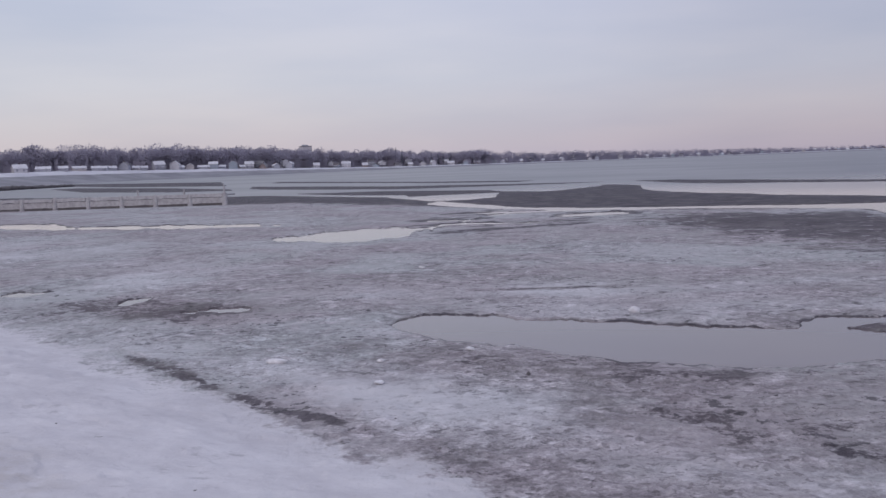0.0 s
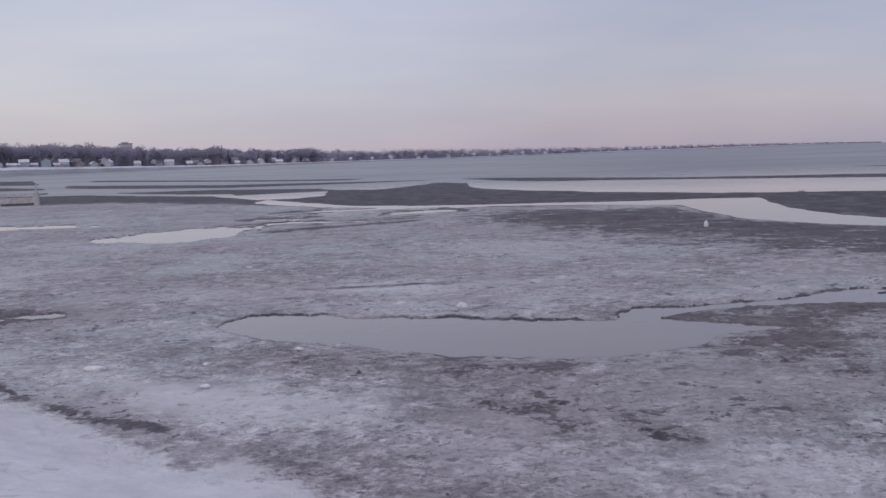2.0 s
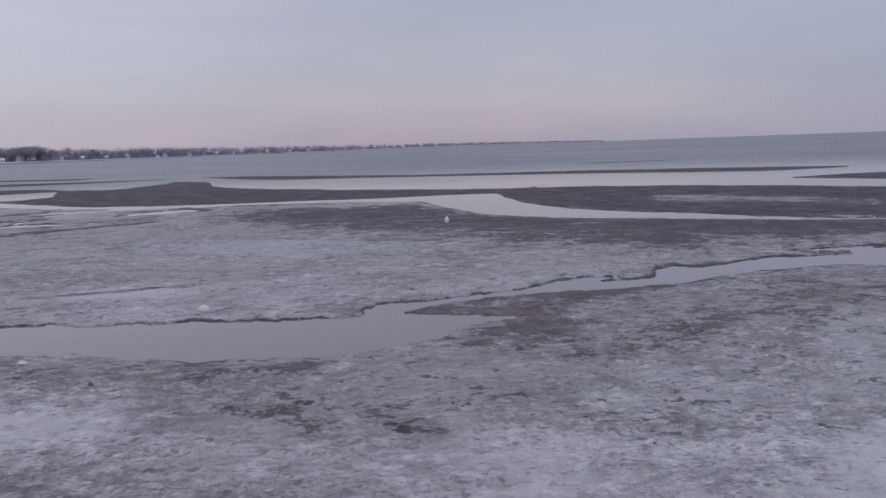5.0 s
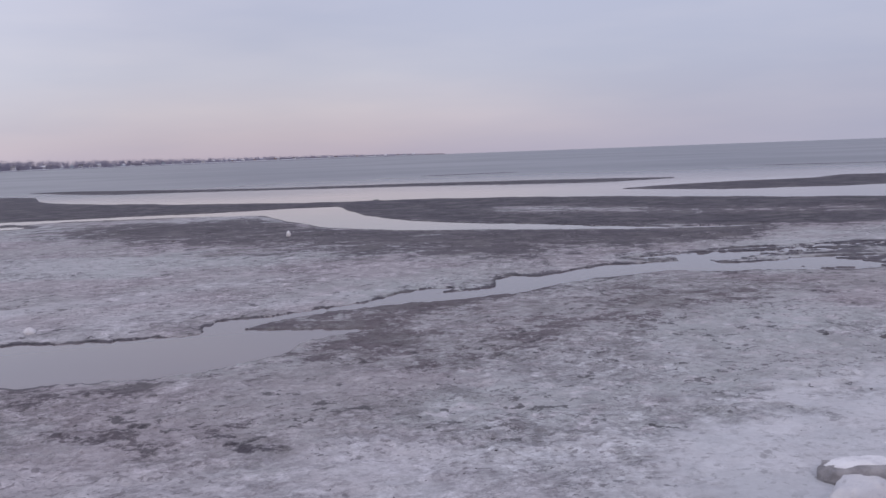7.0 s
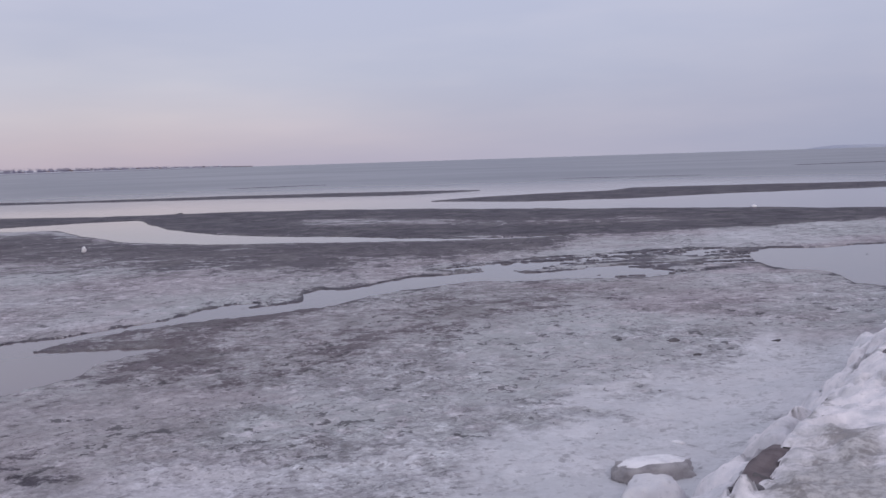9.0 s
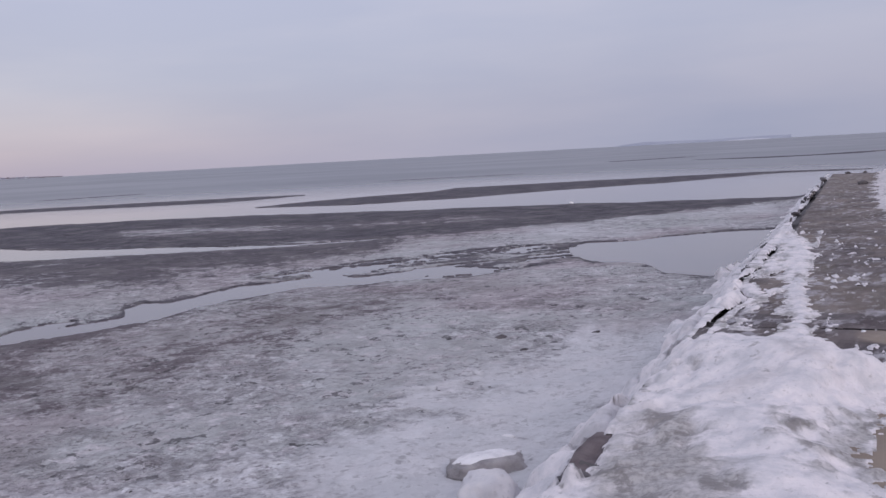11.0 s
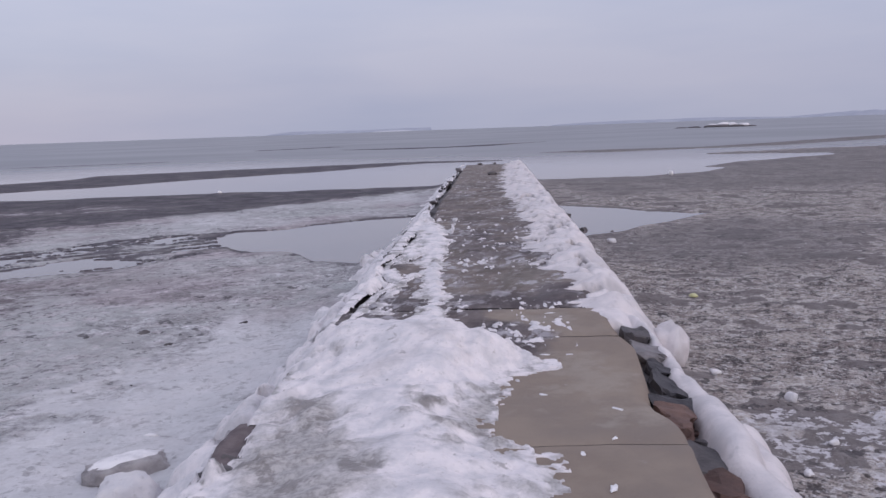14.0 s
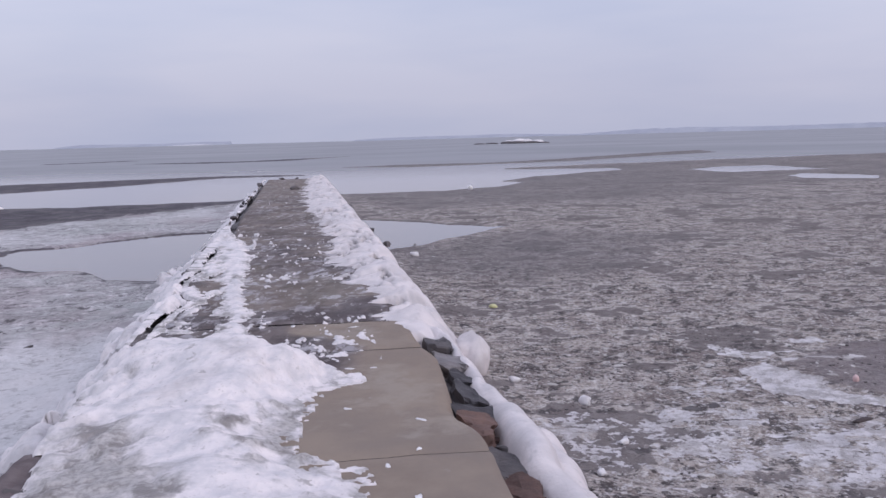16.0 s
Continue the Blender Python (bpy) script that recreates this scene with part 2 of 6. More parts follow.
    # right of the jetty: grey ice plates, smooth bare mud between them, dark crumbs
    pan = n.noise(0.62, 6, 0.60, shift=113)
    hollow = n.band(pan, 0.545, 0.565)
    lip = n.math("MULTIPLY", n.band(pan, 0.50, 0.54), n.math("SUBTRACT", 1.0, hollow))
    flat = n.mix(n.band(n.noise(2.6, 8, 0.76, shift=117), 0.45, 0.55), (0.250, 0.210, 0.202), (0.452, 0.400, 0.375))
    flat = n.mix(n.math("MULTIPLY", lip, 0.55), flat, (0.585, 0.535, 0.52))
    flat = n.mix(n.band(n.noise(10.5, 6, 0.74, shift=121), 0.545, 0.585, 0.0, 0.75), flat, (0.680, 0.646, 0.646))
    flat = n.mix(n.band(n.noise(6.2, 6, 0.72, shift=119), 0.535, 0.56, 0.0, 0.85), flat, (0.082, 0.071, 0.075))
    flat = n.mix(n.band(n.noise(17, 5, 0.7, shift=123), 0.47, 0.52, 0.75, 0.0), flat, n.mix(1.0, flat, (0.60, 0.585, 0.585), "MULTIPLY"))
    flat = n.mix(n.band(n.noise(27, 4, 0.7, shift=127), 0.56, 0.60, 0.0, 0.6), flat, (0.56, 0.535, 0.53))
    flat = n.mix(n.math("MULTIPLY", hollow, 0.9), flat, n.mix(n.band(g2, 0.4, 0.6), (0.160, 0.136, 0.138), (0.211, 0.188, 0.188)))
    flat = n.mix(n.band(frost, 0.12, 0.42, 0.62, 0.0), flat, (0.143, 0.128, 0.133))
    ground = n.mix(silt, ground, flat)
    ground = n.mix(n.math("MULTIPLY", rust, n.band(g2, 0.35, 0.65, 0.35, 0.6)), ground, n.mix(n.band(streaks, 0.42, 0.58), (0.188, 0.150, 0.158), (0.295, 0.252, 0.260)))
    # thin brown film and dark flecks on the frost
    film = n.math("MULTIPLY", n.band(n.noise(0.75, 7, 0.74, shift=31), 0.51, 0.58, 0.0, 0.6), n.math("SUBTRACT", 1.0, silt))
    ground = n.mix(n.math("MULTIPLY", film, n.band(frost, 0.3, 1.0, 0.9, 0.05)), ground, (0.20, 0.183, 0.184))
    fleck = n.math("MULTIPLY", n.band(n.noise(4.6, 5, 0.66, shift=17), 0.595, 0.615), n.band(n.noise(0.8, 3, 0.6, shift=23), 0.38, 0.56))
    ground = n.mix(n.math("MULTIPLY", fleck, n.band(frost, 0.85, 1.05, 0.7, 0.25)), ground, (0.060, 0.055, 0.062))
    crumbs = n.math("MULTIPLY", n.band(n.noise(9.5, 5, 0.68, shift=73), 0.56, 0.61), n.band(n.noise(1.3, 4, 0.6, shift=79), 0.42, 0.56))
    ground = n.mix(n.math("MULTIPLY", crumbs, n.math("MULTIPLY", busy, n.band(silt, 0.0, 1.0, 0.35, 0.8))), ground, (0.062, 0.054, 0.058))
    white = n.mix(n.band(g1, 0.3, 0.7), (0.585, 0.555, 0.585), (0.72, 0.69, 0.718))
    white = n.mix(n.band(g3, 0.52, 0.8, 0, 0.35), white, (0.43, 0.41, 0.43))
    white = n.mix(n.band(n.noise(2.2, 5, 0.65, shift=41), 0.60, 0.72, 0, 0.55), white, (0.36, 0.34, 0.36))
    white = n.mix(n.math("MULTIPLY", rust, n.band(g2, 0.40, 0.62, 0.15, 0.7)), white, (0.50, 0.455, 0.43))
    white = n.mix(n.math("MULTIPLY", silt, n.band(streaks, 0.44, 0.54, 0.75, 0.0)), white, (0.36, 0.335, 0.335))
    lie = n.math("ADD", n.math("MULTIPLY", gaps, 0.75), n.math("MULTIPLY", big, 0.25))
    color = n.mix(n.band(n.math("SUBTRACT", n.math("MULTIPLY", snow, 1.2), lie), n.band(silt, 0.0, 1.0, -0.11, -0.03), n.band(silt, 0.0, 1.0, 0.19, 0.06)), ground, white)
    relief = n.math("ADD", n.math("MULTIPLY", g2, 0.6), n.math("ADD", n.math("MULTIPLY", g3, 0.5), n.math("ADD", n.math("MULTIPLY", grit, 0.15), n.math("MULTIPLY", n.band(plate2, 0.475, 0.53), 0.2))))
    sheet = n.math("MAXIMUM", n.math("MULTIPLY", snow, n.math("SUBTRACT", 1.0, silt)), n.band(frost, 0.80, 1.0))
    n.bump(n.math("MULTIPLY", relief, n.band(sheet, 0.0, 1.0, 1.0, 0.22)), 0.85, 0.06)
    shine = n.band(cover, -0.2, 0.2, 0.62, 0.8)
    return n.done(color, shine, n.math("ADD", 0.08, n.math("MULTIPLY", wet, 0.12)))


def water_material():
    n = Nodes("shallow_water")
    calm = n.attr("calm")
    streak = n.noise(0.02, 4, 0.6, stretch=(1, 1, 1))
    c = n.mix(calm, (0.145, 0.145, 0.168), (0.20, 0.165, 0.172))
    rough = n.math("ADD", n.math("MULTIPLY", n.math("SUBTRACT", 1.0, calm), n.band(streak, 0.35, 0.65, 0.25, 0.31)), 0.035)
    return n.done(c, rough, n.band(calm, 0.0, 1.0, 0.36, 0.46), IOR=1.33)


def snow_material(name="snow_ice", dirt_shade=0.3, tint=(0.80, 0.79, 0.83), use_attr=False):
    n = Nodes(name)
    big, mid, fine = n.noise(1.3, 5, 0.62, shift=5), n.noise(5, 6, 0.65, shift=2), n.noise(24, 5, 0.66)
    c = n.mix(n.band(mid, 0.36, 0.66), tint, (0.61, 0.588, 0.62))
    c = n.mix(n.band(big, 0.54, 0.70, 0, dirt_shade), c, (0.42, 0.39, 0.40))
    c = n.mix(n.band(fine, 0.56, 0.74, 0, dirt_shade + 0.1), c, (0.36, 0.33, 0.33))
    if use_attr:
        # the mask holds real dirt and painted crease shade, both drawn grey
        d = n.math("ADD", n.attr("dirt_shade"), n.math("MULTIPLY", n.math("SUBTRACT", mid, 0.5), 1.6))
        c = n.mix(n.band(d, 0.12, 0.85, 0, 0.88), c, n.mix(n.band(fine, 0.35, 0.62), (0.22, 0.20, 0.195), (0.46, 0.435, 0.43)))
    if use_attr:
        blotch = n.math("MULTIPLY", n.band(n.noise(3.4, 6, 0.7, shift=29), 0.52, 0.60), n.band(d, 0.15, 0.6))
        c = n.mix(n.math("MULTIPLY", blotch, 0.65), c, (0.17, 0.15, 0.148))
    pits = n.math("MULTIPLY", n.band(n.noise(9, 4, 0.6, shift=13), 0.62, 0.66), n.band(n.noise(1.2, 3, 0.5, shift=19), 0.48, 0.6, 0, 0.6))
    c = n.mix(pits, c, (0.24, 0.22, 0.22))
    n.bump(n.math("ADD", n.math("MULTIPLY", mid, 0.8), n.math("MULTIPLY", fine, 0.18)), 0.6, 0.06)
    return n.done(c, n.band(fine, 0.3, 0.7, 0.42, 0.7), 0.35)


def plain(name, a, b, scale=6.0, rough=0.8, relief=0.3, spec=0.25, vary=0.0):
    n = Nodes(name)
    mid, fine = n.noise(scale, 5, 0.6), n.noise(scale * 7, 4, 0.65, shift=4)
    c = n.mix(n.band(mid, 0.3, 0.7), a, b)
    c = n.mix(n.band(fine, 0.55, 0.8, 0, 0.35), c, tuple(0.55 * v for v in a))
    if vary:
        c = n.mix(n.math("MULTIPLY", n.random(), vary), c, tuple(0.45 * v for v in a))
    n.bump(n.math("ADD", mid, fine), relief, 0.02)
    return n.done(c, rough, spec)


def concrete_material():
    n = Nodes("worn_concrete")
    big, mid, fine, grit = n.noise(0.5, 5, 0.6, shift=1), n.noise(2.2, 6, 0.62), n.noise(13, 5, 0.65, shift=8), n.noise(80, 3, 0.7)
    old = n.attr("old")
    c = n.mix(n.band(mid, 0.36, 0.64), (0.216, 0.167, 0.136), (0.282, 0.226, 0.186))
    c = n.mix(n.band(big, 0.45, 0.6, 0, 0.55), c, (0.208, 0.170, 0.150))
    c = n.mix(n.band(n.noise(1.0, 6, 0.7, shift=43), 0.55, 0.66, 0, 0.6), c, (0.335, 0.288, 0.248))
    aged = n.mix(n.band(n.noise(2.0, 6, 0.62, stretch=(0.4, 1, 1), shift=6), 0.38, 0.62), (0.080, 0.063, 0.068), (0.158, 0.128, 0.126))
    aged = n.mix(n.band(big, 0.47, 0.58, 0, 0.8), aged, (0.215, 0.175, 0.155))
    aged = n.mix(n.band(n.noise(1.6, 5, 0.6, stretch=(0.4, 1, 1), shift=27), 0.56, 0.66, 0, 0.8), aged, (0.085, 0.066, 0.072))
    aged = n.mix(n.band(n.noise(0.9, 6, 0.66, stretch=(0.5, 1, 1), shift=33), 0.53, 0.60, 0, 0.5), aged, (0.135, 0.115, 0.10))
    aged = n.mix(n.math("MULTIPLY", n.band(n.noise(6.5, 5, 0.68, stretch=(0.45, 1, 1), shift=8), 0.50, 0.57, 0, 0.85), n.band(n.noise(1.1, 4, 0.6, shift=37), 0.45, 0.6)), aged, (0.45, 0.43, 0.46))
    aged = n.mix(n.band(n.noise(3.4, 6, 0.68, stretch=(0.35, 1, 1), shift=51), 0.47, 0.53, 0.0, 0.55), aged, n.mix(1.0, aged, (0.62, 0.59, 0.60), "MULTIPLY"))
    aged = n.mix(n.band(n.noise(7.0, 6, 0.72, stretch=(0.4, 1, 1), shift=57), 0.575, 0.61, 0.0, 0.7), aged, (0.36, 0.33, 0.335))
    c = n.mix(n.band(n.noise(3.0, 6, 0.7, shift=63), 0.54, 0.62, 0.0, 0.35), c, (0.215, 0.172, 0.15))
    c = n.mix(old, c, aged)
    c = n.mix(n.band(grit, 0.58, 0.8, 0, 0.5), c, (0.10, 0.085, 0.085))
    c = n.mix(n.band(n.noise(5, 5, 0.6, shift=21), 0.66, 0.74, 0, 0.5), c, (0.40, 0.38, 0.38))
    n.bump(n.math("ADD", n.math("MULTIPLY", fine, 0.7), n.math("MULTIPLY", grit, 0.4)), 0.4, 0.015)
    return n.done(c, n.band(mid, 0.3, 0.7, 0.55, 0.85), 0.25)


MAT_GROUND, MAT_WATER = ground_material(), water_material()
MAT_SNOW = snow_material("snow_crust", 0.5, (0.81, 0.752, 0.772), True)
MAT_ICE = snow_material("sea_ice", 0.10, (0.85, 0.82, 0.84))
def smooth_ice():
    n = Nodes("smooth_sea_ice")
    mid, fine = n.noise(3.5, 4, 0.5), n.noise(30, 3, 0.6)
    c = n.mix(n.band(mid, 0.35, 0.65), (0.72, 0.66, 0.675), (0.58, 0.54, 0.56))
    c = n.mix(n.band(fine, 0.56, 0.72, 0, 0.35), c, (0.50, 0.47, 0.48))
    c = n.mix(n.band(n.noise(6, 4, 0.6, shift=9), 0.60, 0.70, 0, 0.45), c, (0.42, 0.40, 0.41))
    # grey shading of folds and pocks is painted on through the mask
    c = n.mix(n.math("MULTIPLY", n.attr("dirt_shade"), 0.75), c, (0.27, 0.25, 0.26))
    n.bump(n.math("ADD", n.noise(7, 4, 0.55, shift=3), n.math("MULTIPLY", fine, 0.15)), 0.35, 0.05)
    return n.done(c, 0.45, 0.35)


MAT_GLAZE = smooth_ice()
MAT_BOULDER = snow_material("worn_ice", 0.35, (0.72, 0.68, 0.69))
MAT_CONCRETE = concrete_material()
MAT_STONE = plain("dark_stone", (0.085, 0.076, 0.086), (0.17, 0.152, 0.156), 5, 0.7, 0.5, 0.3, 0.5)
MAT_BRICK = plain("old_red_brick", (0.15, 0.092, 0.082), (0.105, 0.07, 0.066), 9, 0.85, 0.5, 0.2, 0.5)
MAT_FROSTWOOD = plain("ice_coated_wood", (0.33, 0.315, 0.33), (0.47, 0.45, 0.47), 4, 0.6, 0.5)


def twig_material(name, a, b):
    """Fine bare branches: light passes between them, so they shade softly."""
    n = Nodes(name)
    c = n.mix(n.band(n.noise(0.05, 5, 0.6), 0.3, 0.7), a, b)
    n.done(c, 0.95, 0.05)
    soft, mix = n.nt.nodes.new("ShaderNodeBsdfTranslucent"), n.nt.nodes.new("ShaderNodeMixShader")
    n.put(soft.inputs["Color"], c)
    mix.inputs[0].default_value = 0.5
    n.put(mix.inputs[1], n.bsdf.outputs[0])
    n.put(mix.inputs[2], soft.outputs[0])
    n.put(n.nt.nodes["Material Output"].inputs["Surface"], mix.outputs[0])
    return n.mat


# pale violet: haze over the distant trees is put into both colours
MAT_HAZED_BARK = twig_material("hazed_branches", (0.37, 0.345, 0.42), (0.43, 0.40, 0.475))
MAT_HAZE = twig_material("far_hazed_branches", (0.30, 0.285, 0.36), (0.36, 0.34, 0.42))
MAT_PINE = plain("dark_conifer", (0.17, 0.17, 0.21), (0.21, 0.21, 0.25), 0.2, 0.95, 0.0, 0.05)
MAT_FARSNOW = plain("far_snow", (0.54, 0.53, 0.58), (0.66, 0.65, 0.69), 0.05, 0.85, 0.0, 0.1)
MAT_FARMUD = plain("frozen_mud", (0.22, 0.215, 0.24), (0.32, 0.315, 0.34), 0.06, 0.8, 0.0, 0.15)
# the horizon's haze is mixed into this blue-grey base colour
MAT_FARLAND = plain("haze_tinted_land", (0.36, 0.375, 0.45), (0.42, 0.435, 0.50), 0.01, 0.95, 0.0, 0.0)
MAT_SHOREGRASS = plain("winter_scrub", (0.16, 0.135, 0.14), (0.24, 0.21, 0.215), 0.08, 0.95, 0.0, 0.05)
MAT_WINDOW = plain("dark_window", (0.29, 0.29, 0.34), (0.34, 0.34, 0.39), 0.3, 0.25, 0.0, 0.5)
MAT_WALLS = [plain(k, a, tuple(0.88 * v for v in a), 0.4, 0.85, 0.0, 0.15) for k, a in (
    ("white_siding", (0.56, 0.545, 0.59)), ("grey_siding", (0.42, 0.42, 0.48)), ("tan_siding", (0.46, 0.42, 0.43)),
    ("blue_siding", (0.36, 0.40, 0.47)), ("brown_siding", (0.30, 0.24, 0.235)))]
MAT_ROOFS = [MAT_FARSNOW, plain("grey_shingles", (0.20, 0.19, 0.21), (0.28, 0.27, 0.29), 0.5, 0.9, 0.0, 0.1), plain("dark_shingles", (0.11, 0.10, 0.115), (0.16, 0.15, 0.165), 0.5, 0.9, 0.0, 0.1)]
MAT_YELLOW = plain("pale_yellow_shell", (0.52, 0.50, 0.26), (0.62, 0.60, 0.36), 12, 0.6, 0.3)
MAT_PINK = plain("faded_pink_plastic", (0.58, 0.36, 0.36), (0.66, 0.52, 0.52), 8, 0.5, 0.2)

# ---- the ground: tidal flat, bars, channels, beach ----
JET_ANGLE = radians(11.4)
JET_AT = (4.85, 1.2)
JET_U = (math.cos(JET_ANGLE), math.sin(JET_ANGLE))
JET_V = (-math.sin(JET_ANGLE), math.cos(JET_ANGLE))
JET_TOP, JET_END, JET_HALF = 0.70, 41.5, 1.28


def jet_uv(x, y):
    dx, dy = x - JET_AT[0], y - JET_AT[1]
    return dx * JET_U[0] + dy * JET_U[1], dx * JET_V[0] + dy * JET_V[1]


def jet_xy(u, v):
    return JET_AT[0] + u * JET_U[0] + v * JET_V[0], JET_AT[1] + u * JET_U[1] + v * JET_V[1]


# plan outlines, in metres
LAND = [(-400, -300), (-400, 140), (-120, 150), (-58, 128), (-22, 101), (-14, 97), (-4, 95), (3, 89), (7, 80), (8.5, 77.5), (12.2, 83.9), (15.1, 92),
        (17.3, 84), (15.6, 74), (16.6, 63.5), (20.2, 55.5), (24, 48.6), (27, 46), (29.4, 44.6), (34.2, 36.4), (36.4, 27.6), (39, 19.8), (41, 11.5),
        (44.5, 6.5), (45.4, 2.9), (48.3, 0.3), (51.8, -1.1), (53, 0.6), (59.9, -2.7), (66, -8.2), (69.6, -8.3), (72, 0), (74.7, 0), (78.6, -5.8),
        (83.3, -15.6), (88.5, -26.4), (92.4, -35.8), (90, -80), (60, -300)]
MAIN_CHANNEL = [(-0.9, 59.7), (0.6, 55.2), (2.6, 50.8), (5.8, 46.6), (10.8, 44.5), (14.1, 42.4), (17.2, 39.2), (16.1, 34.3), (15.5, 29.8), (16.4, 26.3),
                (18.4, 23.8), (19.9, 21.3), (21, 20), (22.4, 18.7), (23.8, 18.3), (22.6, 19.3), (21.3, 21), (20.6, 23.8), (19.7, 26.4), (19.1, 28.9),
                (19.2, 31.5), (19.7, 34.6), (21.2, 39), (22.7, 42.5), (20.7, 43.7), (17.7, 44), (13.7, 45.7), (8.8, 47.6), (5.2, 50), (3.2, 54.4), (1.2, 60), (-0.2, 64)]
FORK = [(-4.2, 74.7), (0, 76.5), (4.6, 78), (3.6, 67.5), (1.6, 64.2), (-0.8, 64.6), (-2.5, 70)]
LAST_POOL = [(-0.9, 14.6), (-0.4, 15.5), (0.3, 15.3), (1.0, 15.1), (1.25, 14.75), (2.5, 14.15), (3.9, 13.35), (4.8, 13.2), (5.4, 13.75), (6.2, 13.8),
             (5.75, 13.35), (5.35, 13.05), (6.1, 12.35), (6.8, 11.7), (5.7, 11.6), (5.0, 10.95), (4.4, 10.85), (3.8, 10.65), (3.0, 11.0), (2.1, 11.45),
             (1.4, 12.0), (0.7, 12.7), (-0.2, 13.4)]
STREAM = [(5.0, 13.45), (5.4, 13.9), (6.2, 13.75), (7.0, 13.85), (8.0, 13.9), (8.6, 14.23), (9.3, 14.5), (9.75, 14.24), (9.4, 14.1), (8.8, 13.95), (9.3, 13.85),
          (10.0, 13.7), (10.5, 13.75), (11.1, 14.5), (11.6, 14.65), (11.7, 14.2), (11.2, 13.85), (11.8, 14.2), (12.4, 14.3), (13.8, 14.65), (14.3, 14.3),
          (15.4, 14.0), (15.8, 14.3), (17.0, 14.4), (16.6, 13.95), (15.7, 13.6), (15.6, 13.1), (16.0, 12.6), (16.8, 12.5), (17.4, 12.3), (17.5, 11.7), (17.4, 10.9), (16.9, 10.6),
          (16.4, 11.2), (16.1, 11.6), (15.6, 12.0), (14.7, 12.1), (14.45, 12.4), (14.1, 13.1), (13.2, 13.2), (12.3, 13.3), (11.4, 13.3), (10.3, 13.0),
          (9.4, 13.1), (8.5, 13.35), (7.9, 13.5), (7.0, 13.6), (6.1, 13.45), (5.3, 13.1)]
BRAIDED = [(15.2, 14.9), (18, 14.4), (21.5, 12.6), (22.3, 10.9), (19.5, 10.0), (16.5, 10.8), (15, 12.4)]
BRAIDS = [[(1.7, 44.6), (3.0, 46.7), (4.1, 45.4), (2.8, 43.5)], [(-1.2, 36.6), (-0.5, 38.3), (0.3, 38.6), (-0.4, 35.9)], [(0.5, 40.5), (1.6, 43.3), (2.1, 42.4), (0.9, 39.4)]]
RUNNELS = [[(-22.3, 101.6), (-17.7, 102), (-11.6, 91.1), (-6.3, 83.4), (-2.8, 79.4), (-2.5, 73.5), (-5.8, 77.2), (-10.7, 83.8), (-16.1, 92.9), (-20.8, 94.7)],
           [(-30.3, 141.9), (-21.3, 123), (-11, 106.4), (-4.6, 99.8), (1.1, 96.2), (6.3, 90.8), (5.8, 84.5), (1, 88.6), (-4.3, 93.6), (-10.3, 99.2), (-18.6, 107.8), (-25.9, 121.3)]]
SLIVERS = [(-2.2, 37.5), (0.8, 46.5), (4.6, 50.5), (9.5, 45.5), (8.6, 41.5), (4.4, 37.8), (1.2, 35.4)]
JETTY_POOL = [(21.1, 10.9), (22.6, 11.0), (23.7, 10.1), (25.6, 8.8), (26.6, 7.2), (24, 6.0), (19, 5.0), (17.1, 5.6), (17.4, 6.9), (18.6, 8.0), (18.8, 8.8), (19.9, 10.0)]
SHORE_POOL = [(30.5, 5.0), (29.4, 3.6), (28.9, 2.9), (27.4, 1.1), (26.6, -0.4), (25.4, 0.0), (23.6, 1.0), (22.0, 1.9), (21.2, 2.6), (24, 3.6)]
WHITE_POOL = [(-6.1, 33.8), (-5.1, 36.4), (-2.9, 38.1), (-0.5, 37.4), (-1.2, 33.2), (-2.9, 30.9), (-5.1, 32.2)]
STRIP_POOL = [(-26, 52), (-21.6, 51.5), (-18.2, 47.3), (-14.4, 45.6), (-10.3, 44.6), (-8.7, 45.3), (-6.6, 42.2), (-8.2, 41.4), (-12.2, 43.4), (-16.4, 44.7), (-21.8, 48.0), (-27, 50)]
EAST_POOL = [(63.9, -12.4), (68.0, -16.2), (68.6, -19.0), (59.4, -20.0), (57.9, -14.1)]
EAST_POOL_2 = [(52.1, -15.3), (55.0, -17.0), (50.3, -19.5), (47.0, -18.2), (48.7, -15.1)]
PUDDLES = [(-5.9, 18.45, 0.10, 0.26), (-3.75, 16.85, 0.30, 0.17), (-8.8, 20.2, 0.22, 0.2)]
BARS = []


def bar(*outline):
    """A mud bar that stands out of the sea."""
    BARS.append(list(outline))


bar((20.1, 102), (24.3, 99.8), (34.3, 77.9), (45, 68.5), (53.5, 57), (56.5, 50.7), (54.5, 49), (46.5, 49.8), (40.2, 61.3), (31.7, 72), (22.1, 82.4), (20.5, 90))
bar((39.4, 40.8), (40.2, 41.8), (44.6, 42.4), (49, 41.5), (54.7, 39.2), (59.6, 40.3), (65, 33), (69, 27.1), (72.8, 20), (71.6, 12.9), (69.2, 12.5), (68, 18.7), (57.5, 22.6), (52.2, 26.9), (44.7, 30.2), (40.4, 34.2))
bar((-33, 200), (0, 136), (11.3, 121), (9, 117), (0, 128), (-32, 185))
bar((-28.8, 150), (-5.3, 115), (12, 104), (18.5, 101), (8, 99), (-4.6, 101), (-24.4, 127))
bar((-126, 337), (-53, 236), (-37, 168), (-70, 210), (-114, 291))
bar((-84, 211), (-80, 215), (-45, 164), (-23.5, 124), (-35.6, 129), (-56, 154))
bar((58.2, 91.7), (68.3, 88.5), (69, 86.5), (60, 88.5))
bar((83.2, 67.4), (92.2, 53), (91, 51.8), (84, 63))
